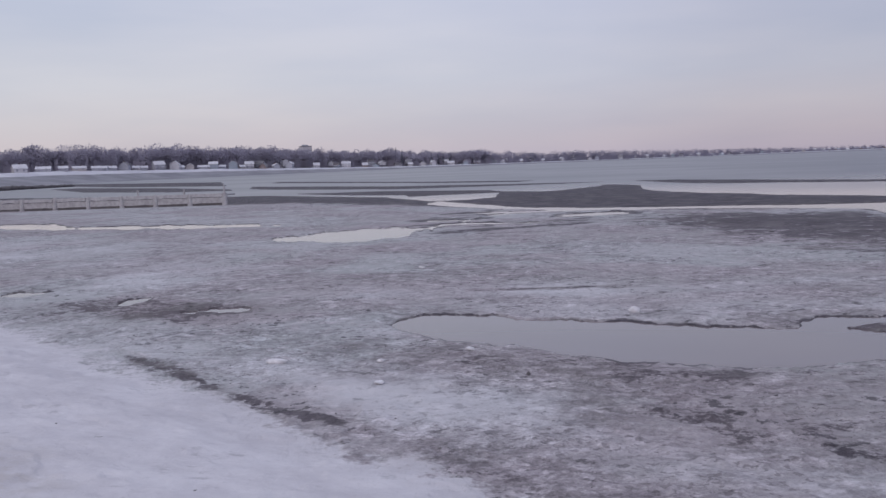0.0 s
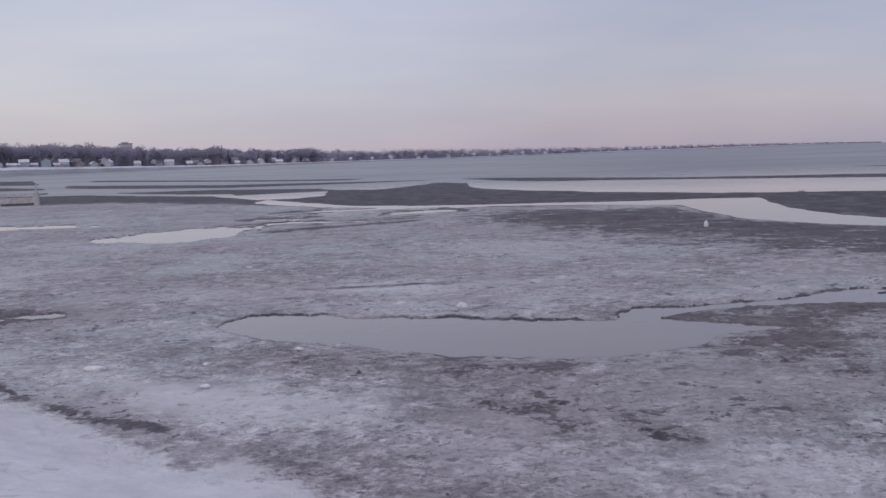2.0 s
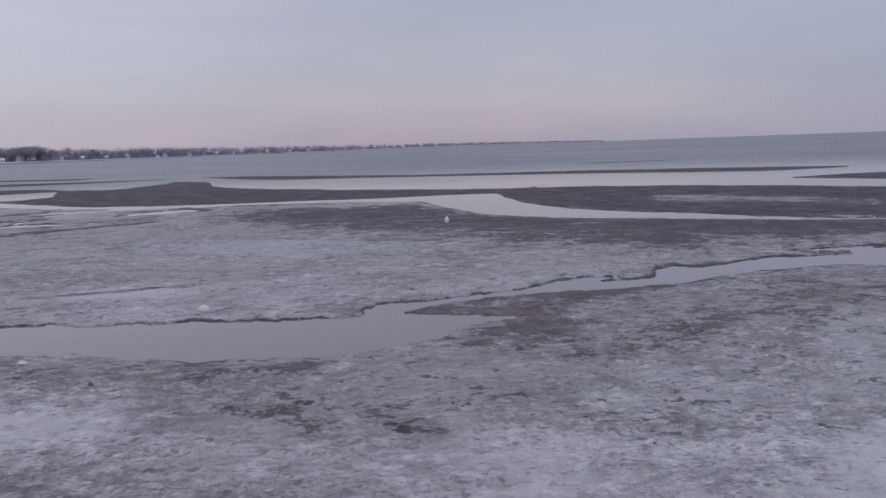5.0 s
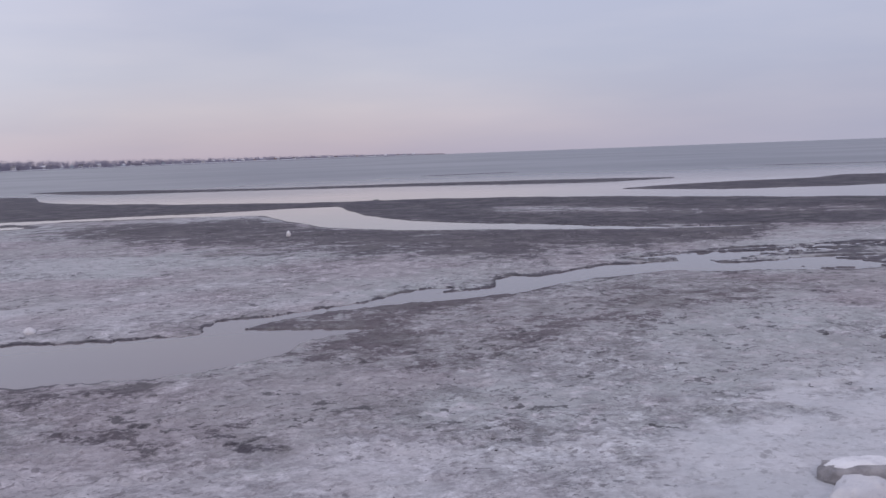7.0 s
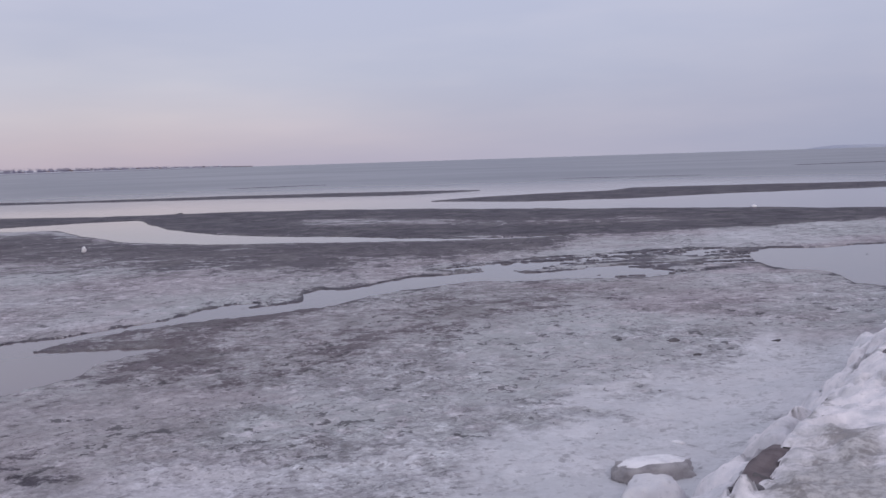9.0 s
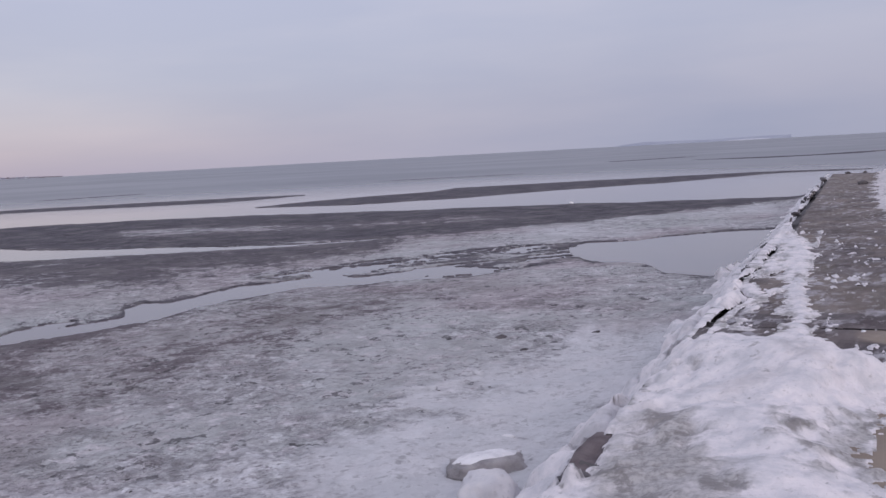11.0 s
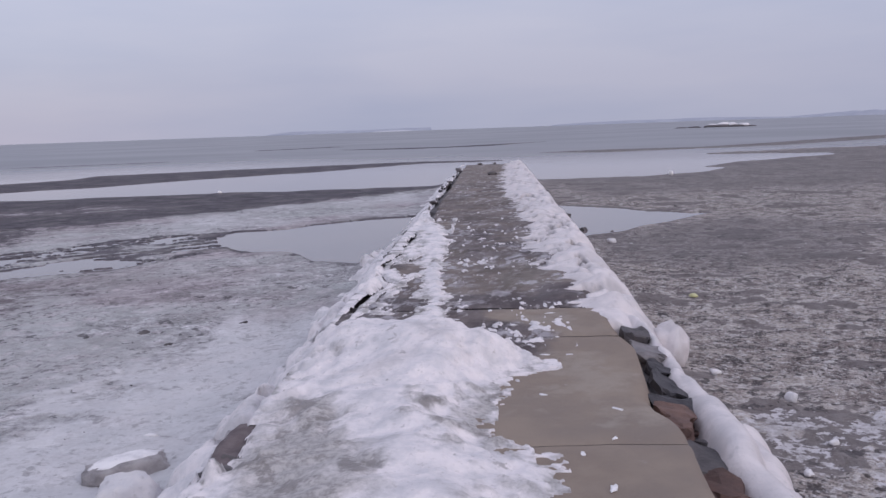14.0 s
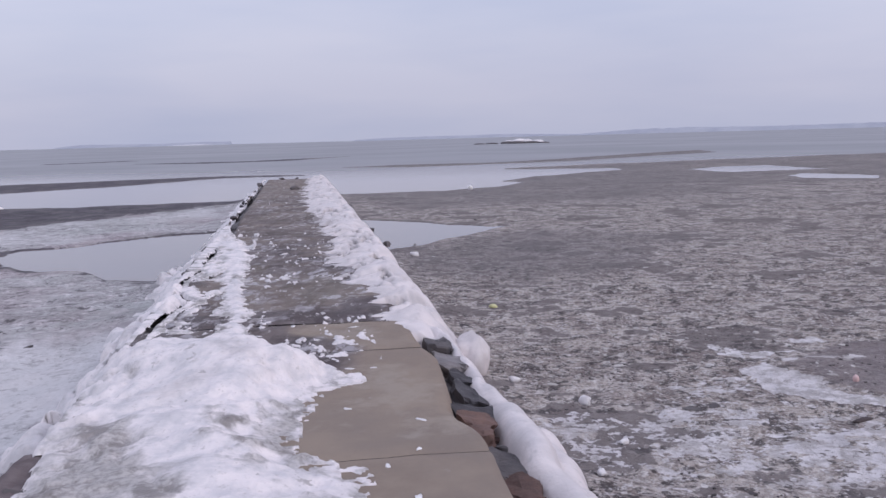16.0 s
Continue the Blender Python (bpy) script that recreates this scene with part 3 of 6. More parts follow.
bar((88.3, 14.5), (93, 8.5), (93.2, 0), (101.5, -7), (115.5, -16), (130, -26.9), (114.2, -25.5), (102.5, -16), (91, -8), (86.5, 0.5), (83.5, 7))
bar((129.7, 47.9), (129.5, 33), (150.1, 21.8), (127.4, 26.5), (122, 36))
bar((145, 68.6), (160, 60.6), (156, 57), (142, 65))
# how much frost lies: outline, amount, softness of its edge, rust tint
ZONES = []


def zone(amount, edge, rust, *outline):
    """A patch of the flat with its own share of frost."""
    ZONES.append((list(outline), amount, edge, rust))


zone(0.95, 1.2, 0, (-9, 22), (-7, 24), (-3.5, 27), (1, 27.5), (-2, 25), (-5, 22.5), (-7.5, 20))
zone(0.9, 3, 0, (-30, 41), (-10, 40), (-6.5, 36), (-7, 31), (-14, 30), (-30, 33))
zone(0.95, 0.6, 0, (-1, 19), (8, 18.2), (9, 17.4), (3, 16.9), (-2, 17.6))
zone(0.2, 0.15, 0.3, (0.5, 18.4), (3.5, 18.2), (3.4, 17.9), (0.5, 18.1))
zone(0.1, 0.15, 0.3, (5.3, 20.6), (7.3, 20.9), (7.2, 20.6), (5.4, 20.3))
zone(-0.05, 1.2, 0, (-400, 62), (-20, 58), (-4, 60), (2, 52), (8, 45), (17, 39.5), (19, 30), (20, 23), (24, 17.6), (31, 13.5), (40, 10), (46, 7), (52, 60), (40, 110), (-60, 300))
zone(0.72, 4, 0, (-400, 40), (-10, 40), (2, 41), (0, 52), (-3, 62), (-12, 72), (-60, 90), (-400, 90))
zone(0.3, 1.6, 0.2, (22.5, 30), (25.5, 34), (28, 31), (29.5, 25), (33, 19), (30, 17.5), (26, 22), (24, 26))
zone(0.52, 0.8, 0.1, (23.4, 29.6), (25.3, 33.3), (26.7, 32.4), (27.7, 30.3), (27.6, 26.9), (25.7, 25.3), (24.8, 28))
zone(0.56, 4, 0, (3, 44), (14, 40), (15.5, 30), (23, 17), (17, 14.8), (10, 17.5), (4, 28))
zone(0.76, 4, 0, (-3, 36), (4, 38), (9, 30), (8, 22), (2, 20), (-4, 24))
zone(0.27, 2.0, 0.3, (9, 40), (16, 38), (15.5, 29), (19, 22), (24, 17), (18, 15.6), (13, 18.5), (10, 24), (8.5, 32))
zone(0.16, 1.5, 0.2, (10, 38), (15.5, 38), (15.2, 30), (17, 25), (20.5, 20), (23, 17.5), (19, 17.5), (15, 23), (12, 30))
zone(0.22, 0.5, 0, (-0.6, 34.2), (1.4, 35.8), (5.6, 36.8), (5.3, 36), (2.3, 34.4), (0, 33.4))
zone(0.50, 1.2, 0.8, (4.1, 9.8), (5.7, 11.4), (6.5, 13.2), (9.7, 12.9), (13.3, 12.6), (16.5, 10.6), (14, 9.2), (10, 9.0), (6.75, 8.3), (5.4, 8.4))
zone(0.26, 0.45, 0.85, (5.0, 10.8), (5.7, 11.4), (6.6, 11.65), (5.4, 12.95), (6.3, 13.4), (8.2, 13.3), (9.6, 12.9), (8.4, 11.9), (6.9, 10.9), (5.6, 10.2))
zone(0.70, 0.8, 0.4, (1.5, 10.4), (4.5, 10.2), (5.5, 8.6), (4.6, 6.4), (3.0, 6.0), (1.6, 7.2), (1.2, 9))
zone(0.44, 0.3, 0.5, (1.73, 9.06), (2.45, 9.12), (3.25, 8.94), (3.4, 8.25), (3.3, 7.6), (3.5, 7.05), (3.08, 6.95), (2.2, 7.45), (2.28, 8.11))
zone(-0.3, 0.14, 0.1, (3.1, 7.9), (3.2, 7.72), (3.22, 7.45), (3.48, 7.2), (3.27, 6.98), (3.05, 7.2), (3.0, 7.55))
zone(0.48, 0.6, 0.4, (-1.5, 13.3), (1, 12.2), (3, 10.6), (5, 10.4), (4.8, 9.6), (2, 10.2), (-0.5, 11.8), (-2, 12.8))
zone(0.4, 0.7, 0.6, (-7.4, 18.5), (-5, 18.2), (-3, 17.2), (-2.6, 15.8), (-4.5, 15.8), (-7, 17))
zone(0.30, 0.12, 0.35, (-4.49, 13.12), (-3.16, 11.68), (-2.27, 10.36), (-1.67, 9.66), (-1.17, 9.26), (-0.77, 8.7), (-0.68, 8.47), (-1.18, 8.91), (-1.66, 9.28), (-2.25, 9.98), (-3.08, 11.14), (-4.06, 12.35))
zone(0.62, 0.3, 0.5, (-0.2, 8.1), (0.6, 7.2), (1.4, 6.3), (0.9, 6.4), (0.2, 7), (-0.4, 7.9))
zone(0.70, 1.6, 0.15, (6, 8), (14, 8.5), (17, 5), (9, 3), (5, 3), (3.2, 5.5), (4, 7.4))
zone(1.15, 1.5, 0, (4, 3), (5, 5.4), (8, 5.6), (12.5, 5.6), (11, 3.5))
zone(0.5, 1, 0.05, (4, -1), (45.5, 7), (49, 0), (52, -2), (74, -2), (92, -36), (90, -80), (40, -80), (0, -60))
zone(0.2, 2.5, 0.1, (31, 4.4), (45.5, 7), (49, 0), (74, -1), (92, -36), (90, -80), (62, -70), (44, -14), (36, -5))
zone(0.4, 2, 0, (26, 4), (31, 4.4), (36, -5), (40, -13), (34, -14), (29, -6), (27, -1))
zone(0.22, 1.2, 0.2, (20, 2.4), (24, 0.6), (26.4, -1), (23, -5), (17, -2.5), (15.5, -0.4), (17.5, 1.5))
zone(0.02, 0.15, 1, (11.1, -3.9), (11.4, -6), (8.9, -6), (8.9, -3.6), (9.2, -3.22), (9.7, -3.05), (10.2, -3.0))
zone(1.0, 0.7, 0, (1.2, 9.6), (-0.6, 10.6), (-2.6, 12.2), (-1.2, 9.7), (-0.2, 8.7), (1.0, 8.2))
zone(0.92, 0.8, 0, (2.5, 7.6), (0.5, 9), (-0.5, 8.6), (3, 5), (4.5, 4.6), (5.4, 5.6), (4.4, 7.2))
zone(1.1, 0.5, 0.8, (-4.6, 8.2), (-3.6, 7.6), (-2.6, 6.4), (-2.4, 5), (-6, 5), (-6, 8))
# drifts of white snow on the flat right of the jetty
DRIFTS = []


def drift(amount, edge, *outline):
    """A drift of thin snow on the mud."""
    DRIFTS.append((list(outline), amount, edge))


drift(0.50, 0.22, (7.7, -1.2), (7.85, -1.6), (8.0, -2.45), (7.9, -4.5), (7.0, -4.5), (7.15, -2.4), (7.1, -1.5), (7.2, -1.1))
drift(0.72, 0.16, (9.9, -2.45), (10.2, -2.75), (9.75, -2.95), (9.5, -3.1), (9.1, -3.12), (8.75, -3.4), (8.55, -4.6), (8.2, -4.6), (8.5, -3.0), (8.85, -2.6), (9.4, -2.5))
drift(0.58, 0.14, (11.2, -2.35), (10.5, -2.35), (10.35, -2.6), (10.4, -3.0), (10.75, -3.4), (10.8, -2.8))
drift(0.62, 0.12, (11.3, -3.3), (11.5, -3.7), (11.2, -3.8), (11.1, -3.4))
drift(0.60, 0.08, (10.35, -2.7), (10.5, -3.9), (10.38, -3.9), (10.22, -2.75))
drift(0.42, 0.4, (9.6, -1.7), (9.9, -2.5), (8.6, -2.8), (8.1, -4.5), (6.2, -4.5), (6.4, -1.5), (7.9, -0.9))
drift(0.33, 0.4, (8.6, -0.4), (8.7, -1.0), (8.2, -1.4), (6.3, -1.6), (6.2, -0.3), (7.4, -0.2))
drift(0.42, 0.3, (6.2, -1.9), (6.6, -3), (5.8, -3.2), (5.6, -2))


def ground_fields(x, y):
    """Height and surface fields at places of the plan."""
    r = np.hypot(x, y)
    near = 1 - smooth(25, 60, r)
    h = 0.028 + 0.018 * fbm(x / 3.1, y / 3.1, 1) * near + 0.016 * fbm(x / 0.55, y / 0.55, 9, 4, 0.6) * near
    h += 0.010 * fbm(x / 0.16, y / 0.16, 40, 2) * (1 - smooth(10, 18, r))
    h += 0.016 * smooth(-0.05, 0.05, fbm(x / 0.62, y / 0.62, 43, 4, 0.55)) * (1 - smooth(14, 26, r))
    wob = np.clip(r / 30, 0.35, 3.0)
    warp = fbm(x / (1.1 * wob), y / (1.1 * wob), 21, 4, 0.6)
    # outer shore of the flats, and the bars beyond
    land = bounded(x, y, LAND, 30) + 0.5 * wob * warp + 0.10 * wob * fbm(x / (0.3 * wob), y / (0.3 * wob), 37, 3, 0.6)
    bars = np.full(x.shape, -30.0)
    for o in BARS:
        bars = np.maximum(bars, bounded(x, y, o, 30) + 0.55 * warp + 0.9 * smooth(85, 120, r))
    land = np.maximum(land, bars)
    dry = smooth(-0.5, 0.9, land)
    h = h * dry - 0.25 * (1 - dry)
    edge = np.where(land > 0, land, 0)
    # pools and channels
    pool = np.full(x.shape, -30.0)
    rag = np.clip(r / 12, 1.0, 5.0) * fbm(x / (0.3 * wob), y / (0.3 * wob), 33, 4, 0.65)
    for o, amp, ragged in ((MAIN_CHANNEL, 0.35, 1), (FORK, 0.5, 1), (LAST_POOL, 0.20, 1), (STREAM, 0.13, 1), (JETTY_POOL, 0.35, 1), (SHORE_POOL, 0.35, 1),
                           (WHITE_POOL, 0.5, 1), (STRIP_POOL, 1.1, 1), (EAST_POOL, 0.8, 1), (EAST_POOL_2, 0.6, 1), *((o, 0.6, 1) for o in BRAIDS + RUNNELS)):
        s = bounded(x, y, o, 8) + (0.07 if o is STREAM else -0.30 if o in BRAIDS else 0)
        pool = np.maximum(pool, s + amp * warp + (0.30 if o is STRIP_POOL or o is WHITE_POOL else np.where(r < 18, 0.12, 0.06)) * rag)
    along, across = 0.87 * x - 0.5 * y, 0.5 * x + 0.87 * y
    braid = 0.55 * fbm(along / 1.5, across / 0.34, 77, 4, 0.6) - 0.04
    pool = np.maximum(pool, np.minimum(0.3 + bounded(x, y, BRAIDED, 8), braid))
    slivers = 0.9 * fbm(x / 3.2, y / 1.5, 78, 4, 0.6) - 0.16
    pool = np.maximum(pool, np.minimum(0.6 + bounded(x, y, SLIVERS, 8), slivers))
    damp = np.full(x.shape, -8.0)
    for o in (STREAM, JETTY_POOL, BRAIDED):
        damp = np.maximum(damp, bounded(x, y, o, 8))
    for px, py, a, b in PUDDLES:
        pool = np.maximum(pool, 0.5 * (1 - np.hypot((x - px) / (2 * a), (y - py) / (2 * b))) + 0.25 * warp + 0.5 * fbm(x / 0.3, y / 0.45, 35, 4, 0.65) - 0.05)
    cut = smooth(-0.05, 0.10, pool)
    bank = smooth(-0.7, -0.05, pool)
    h = h * (1 - bank) + 0.020 * bank * dry + np.minimum(h, 0) * bank * (1 - dry)
    h = h * (1 - cut) - 0.10 * cut
    frost = np.full(x.shape, 0.84)
    rust = np.zeros(x.shape)
    for o, amount, soft, red in ZONES:
        k = smooth(-soft, soft, bounded(x, y, o, 20) + 0.7 * soft * warp)
        frost, rust = frost * (1 - k) + amount * k, rust * (1 - k) + red * k
    frost = frost + 0.16 * fbm(x / 2.3, y / 2.3, 51, 4) + 0.10 * fbm(x / 7, y / 7, 57, 3)
    frost = frost - 0.32 * smooth(-1.0, -0.05, damp + 0.45 * warp)
    bare = smooth(-0.045 - 0.0065 * np.minimum(r, 60), -0.005, pool + (0.06 + 0.006 * np.minimum(r, 60)) * warp)
    frost = frost * (1 - 0.85 * bare)
    wet = np.clip(bare + (1 - smooth(0, 2.5, land)), 0, 1)
    frost = frost * smooth(0.3, 3.0, land) * (1 - smooth(-1, 0.5, bars))
    # the snowy beach, rising towards the camera
    b = -0.772 * (x - 1.5) - 0.637 * (y - 6.0) + 0.25 * fbm(x / 1.5, y / 1.5, 61, 4)
    b = b - 0.55 - 0.05 * np.clip(x - 1.5, 0, 3) ** 2
    b = b - 6 * smooth(1.2, 2.2, -jet_uv(x, y)[1]) * smooth(-3.0, -1.0, jet_uv(x, y)[0])
    rise = smooth(-0.3, 1.2, b)
    h += rise * (0.03 + 0.115 * np.clip(b, 0, 14)) + 0.02 * rise * fbm(x / 0.8, y / 0.8, 66, 4)
    snow = smooth(-1.0, 1.0, b + 0.2 * warp)
    for o, amount, soft in DRIFTS:
        snow = np.maximum(snow, amount * smooth(-soft, soft, bounded(x, y, o, 8) + 0.10 * warp + 0.10 * fbm(x / 0.25, y / 0.25, 68, 3, 0.65)))
    # the flat climbs a little to the foot of the jetty
    u, v = jet_uv(x, y)
    foot = (1 - smooth(1.3, 2.6, np.abs(v))) * (1 - smooth(JET_END - 2, JET_END + 2, u))
    h += 0.10 * foot * (pool < -0.3)
    h = np.where((r > 160) & (h > 0) & (land < 0), -0.25, h)
    silt = smooth(-1.3, -2.2, v + 0.3 * warp) * smooth(-8, -2, u)
    return h, np.clip(frost, 0, 1.2), np.clip(snow, 0, 1), wet, np.clip(rust, 0, 1), silt


def make_ground():
    fine = np.arange(-118.0, 34.01, 0.15)
    coarse = np.arange(36.0, 242.0, 4.0)
    az = np.radians(np.concatenate([fine, coarse]))
    rad = [0.001, 0.8, 1.5, 2.3, 3.0]
    while rad[-1] < 4600:
        s = rad[-1]
        rad.append(s * (1.0064 if s < 140 else 1.014 if s < 360 else 1.09))
    rad = np.array(rad)
    rr, aa = np.meshgrid(rad, az, indexing="ij")
    x, y = (-rr * np.sin(aa)).ravel(), (rr * np.cos(aa)).ravel()
    h, frost, snow, wet, rust, silt = ground_fields(x, y)
    ob = grid_mesh("ground", np.stack([x, y, h], 1), len(rad), len(az), None, dict(frost=frost, snow=snow, wet=wet, rust=rust, silt=silt), MAT_GROUND, True)
    tagged(ob, "frosted grey tidal mud flat with dark bars and a snowy beach", "ground", kind="structure")


def make_water():
    az = np.radians(np.arange(-180.0, 180.0, 1.0))
    rad = np.array([1.0, 8, 16, 24, 32, 40, 50, 60, 70, 80, 90, 100, 115, 130, 150, 180, 220, 300, 500, 900, 1800, 3200, 4700])
    rr, aa = np.meshgrid(rad, az, indexing="ij")
    x, y = (-rr * np.sin(aa)).ravel(), (rr * np.cos(aa)).ravel()
    calm = 1 - smooth(50, 105, np.hypot(x, y) + 12 * fbm(x / 20, y / 20, 71, 3))
    ob = grid_mesh("water", np.stack([x, y, 0 * x], 1), len(rad), len(az), None, dict(calm=calm), MAT_WATER, True)
    tagged(ob, "still grey tidal water reflecting the dusk sky", "water", kind="structure")


make_ground()
make_water()

# ---- the jetty ----
CRACK_U = [3.6, 4.07, 4.8, 5.48, 5.85, 6.2, 6.55, 6.9, 7.67, 8.2, 9.44, 10.5, 12.75, 13.8, 16.4, 42]
CRACK_V = [1.14, 1.12, 1.08, 1.02, 0.96, 0.90, 1.06, 1.12, 1.16, 1.07, 1.07, 1.03, 1.05, 1.0, 1.08, 1.1]
OLD_PATCH = [(4.6, -0.2), (4.0, -0.2), (3.6, -0.6), (3.2, -0.8), (2.9, -0.72), (2.4, -0.6), (1.9, -0.4), (1.9, 1.5), (4.6, 1.5)]


def rough_block(name, u0, u1, parent, old, label=""):
    """A stretch of the jetty's cast concrete top, with worn edges."""
    nu, nv = max(4, int((u1 - u0) / 0.08)), 34
    us, vs = np.linspace(u0, u1, nu), np.linspace(-1, 1, nv)
    uu, ww = np.meshgrid(us, vs, indexing="ij")
    worn = np.interp(uu, [-0.4, -0.1, 0.4, 0.75, 0.95, 1.2, 1.5, 2.1, 2.6, 3.3, 4.3, 4.5], [1.31, 1.33, 1.35, 1.33, 1.26, 1.24, 1.30, 1.37, 1.39, 1.33, 1.30, JET_HALF])
    broken = np.where(uu > 4.4, np.interp(uu, CRACK_U, CRACK_V) - 0.02, np.interp(uu, [-0.4, -0.1, 1.0, 1.4], [1.28, 1.06, 1.06, 1.28]))
    half = np.where(ww < 0, worn, broken) + np.where((ww < 0) == (uu < 4.4), 0.03, 0.10) * fbm(uu / 0.7, uu * 0 + np.sign(ww) * 3, 81, 5, 0.55)
    vv = ww * half
    ends = np.minimum(uu - u0, u1 - uu)
    z = JET_TOP + (0.012 + 0.03 * old) * fbm(uu / 0.9, vv / 0.9, 83, 4) + 0.006 * fbm(uu / 0.2, vv / 0.2, 85, 3)
    z -= 0.012 * (1 - smooth(0, 0.05, ends)) + 0.05 * smooth(0.93, 1.0, np.abs(ww))
    low = np.abs(ww) > 0.999
    z = np.where(low, JET_TOP - 0.28, z)
    x, y = jet_xy(uu, vv)
    ob = grid_mesh(name, np.stack([x.ravel(), y.ravel(), z.ravel()], 1), nu, nv, None, dict(old=np.maximum(float(old), smooth(-0.08, 0.10, inside(uu, vv, OLD_PATCH) + 0.12 * fbm(uu / 0.3, vv / 0.3, 87, 4))).ravel()), MAT_CONCRETE)
    ob.parent = parent
    return tagged(ob, label)


def make_jetty():
    jetty = tagged(new("jetty"), "low concrete and rubble jetty edged with sea ice", "jetty")
    # rubble core with sloping flanks
    us, vs = np.arange(-6.0, JET_END + 1.2, 0.15), np.linspace(-2.1, 2.1, 40)
    uu, vv = np.meshgrid(us, vs, indexing="ij")
    side = smooth(1.05, 2.0, np.abs(vv) + 0.12 * fbm(uu / 0.6, vv / 0.6, 91, 4))
    tail = smooth(JET_END - 0.2, JET_END + 1.1, uu)
    z = (JET_TOP - 0.10) * (1 - side) * (1 - tail) - 0.12 + 0.20 * np.exp(-((vv + 1.46) / 0.16) ** 2) * (1 - smooth(4.8, 5.4, uu)) + 0.09 * fbm(uu / 0.35, vv / 0.35, 93, 3) * side
    x, y = jet_xy(uu, vv)
    core = grid_mesh("rubble_core", np.stack([x.ravel(), y.ravel(), z.ravel()], 1), len(us), len(vs), None, None, MAT_STONE)
    core.parent = jetty
    rough_block("concrete_slab", -6.0, 0.36, jetty, 0.0, "smooth tan concrete slab")
    rough_block("concrete_slab", 0.367, 3.1, jetty, 0.0, "smooth tan concrete slab")
    rough_block("concrete_slab", 3.12, 4.40, jetty, 0.05, "smooth tan concrete slab")
    rough_block("concrete_slab", 4.42, 13.0, jetty, 1.0, "dark weathered concrete slab")
    rough_block("concrete_slab", 13.03, 27.0, jetty, 0.85, "weathered concrete slab")
    rough_block("concrete_slab", 27.03, JET_END, jetty, 0.7, "weathered concrete slab")
    return jetty


JETTY = make_jetty()

# ---- ice and rubble on the jetty ----
def jetty_base(u, v):
    """Height of the bare jetty and of the flat beside it."""
    a = np.abs(v)
    z = JET_TOP - 0.30 * smooth(1.24, 1.34, a) - 0.32 * smooth(1.3, 2.0, a)
    return z - (z - 0.05) * smooth(JET_END - 0.3, JET_END + 0.6, u)


MOUND = [(-2.0, 1.6), (-0.4, 1.36), (-0.1, 1.16), (0.5, 1.15), (0.95, 1.18), (1.47, 1.24), (2.24, 1.30), (3.2, 1.32), (3.6, 1.2), (3.8, 1.0), (3.6, 0.6), (3.1, 0.2), (2.9, -0.2), (2.55, -0.5), (2.1, -0.62), (1.85, -0.34), (1.4, -0.20), (0.7, -0.15),
         (0.3, -0.27), (0.05, -0.45), (-0.3, -0.50), (-1.0, -0.6), (-2.2, -0.4), (-2.6, 0.6)]

GREY_ICE = [(1.25, 0.98), (0.82, 0.68), (0.38, 0.53), (-0.26, 0.36), (-0.9, 0.32), (-0.9, 0.95), (-0.14, 1.04), (0.4, 1.05)]
GREY_CORE = [(0.51, 0.97), (0.49, 0.66), (0.19, 0.56), (-0.16, 0.75), (-0.24, 0.98), (0.02, 1.05)]
SPECKLED = [(1.35, 0.42), (1.05, 0.14), (1.5, -0.22), (0.9, -0.28), (0.35, -0.24), (0.06, -0.02), (-0.07, 0.06), (0.46, 0.24)]
SPECKLED_TIP = [(-0.2, -0.05), (-0.1, -0.25), (-0.5, -0.45), (-0.75, -0.15)]
BARE_ROCK = [(-0.15, 1.24), (0.10, 1.36), (0.73, 1.42), (0.98, 1.32), (0.92, 1.18), (0.52, 1.12), (0.0, 1.12)]
# veins of ice on the top: along, across, half width
VEINS = (((3.5, 0.50, 0.16), (4.3, 0.32, 0.10), (5.0, 0.32, 0.13), (5.8, 0.40, 0.09), (7.0, 0.52, 0.10), (8.1, 0.52, 0.11), (9.3, 0.62, 0.20), (11.5, 0.84, 0.24), (13.2, 0.95, 0.10), (14.0, 1.0, 0.0)),
         ((5.9, 0.92, 0.07), (6.5, 0.72, 0.07), (7.1, 0.52, 0.07)),
         ((7.9, 1.00, 0.07), (8.6, 0.82, 0.06), (9.1, 0.65, 0.10)),
         ((5.0, 0.55, 0.03), (5.25, 0.40, 0.06)),
         ((6.4, 0.98, 0.05), (7.5, 1.02, 0.08), (8.3, 0.92, 0.07), (9.6, 0.92, 0.12)))


def strip(u, v, path):
    """Depth inside a band along a path of (u, v, half width)."""
    best = np.full(u.shape, -9.0)
    for (a, b, w), (c, d, q) in zip(path, path[1:]):
        t = np.clip(((u - a) * (c - a) + (v - b) * (d - b)) / ((c - a) ** 2 + (d - b) ** 2), 0, 1)
        best = np.maximum(best, w + (q - w) * t - np.hypot(u - a - t * (c - a), v - b - t * (d - b)))
    return best


def puffs(u, v, size, seed):
    """Rounded lumps with sharp creases between them, 0 to 1."""
    return np.clip(np.sqrt(np.abs(fbm(u / size, v / size, seed, 2, 0.4))) * 1.25, 0, 1)


def crack_line(u):
    return np.interp(u, CRACK_U, CRACK_V) + 0.035 * fbm(u / 0.35, u * 0 + 3, 117, 4, 0.6)


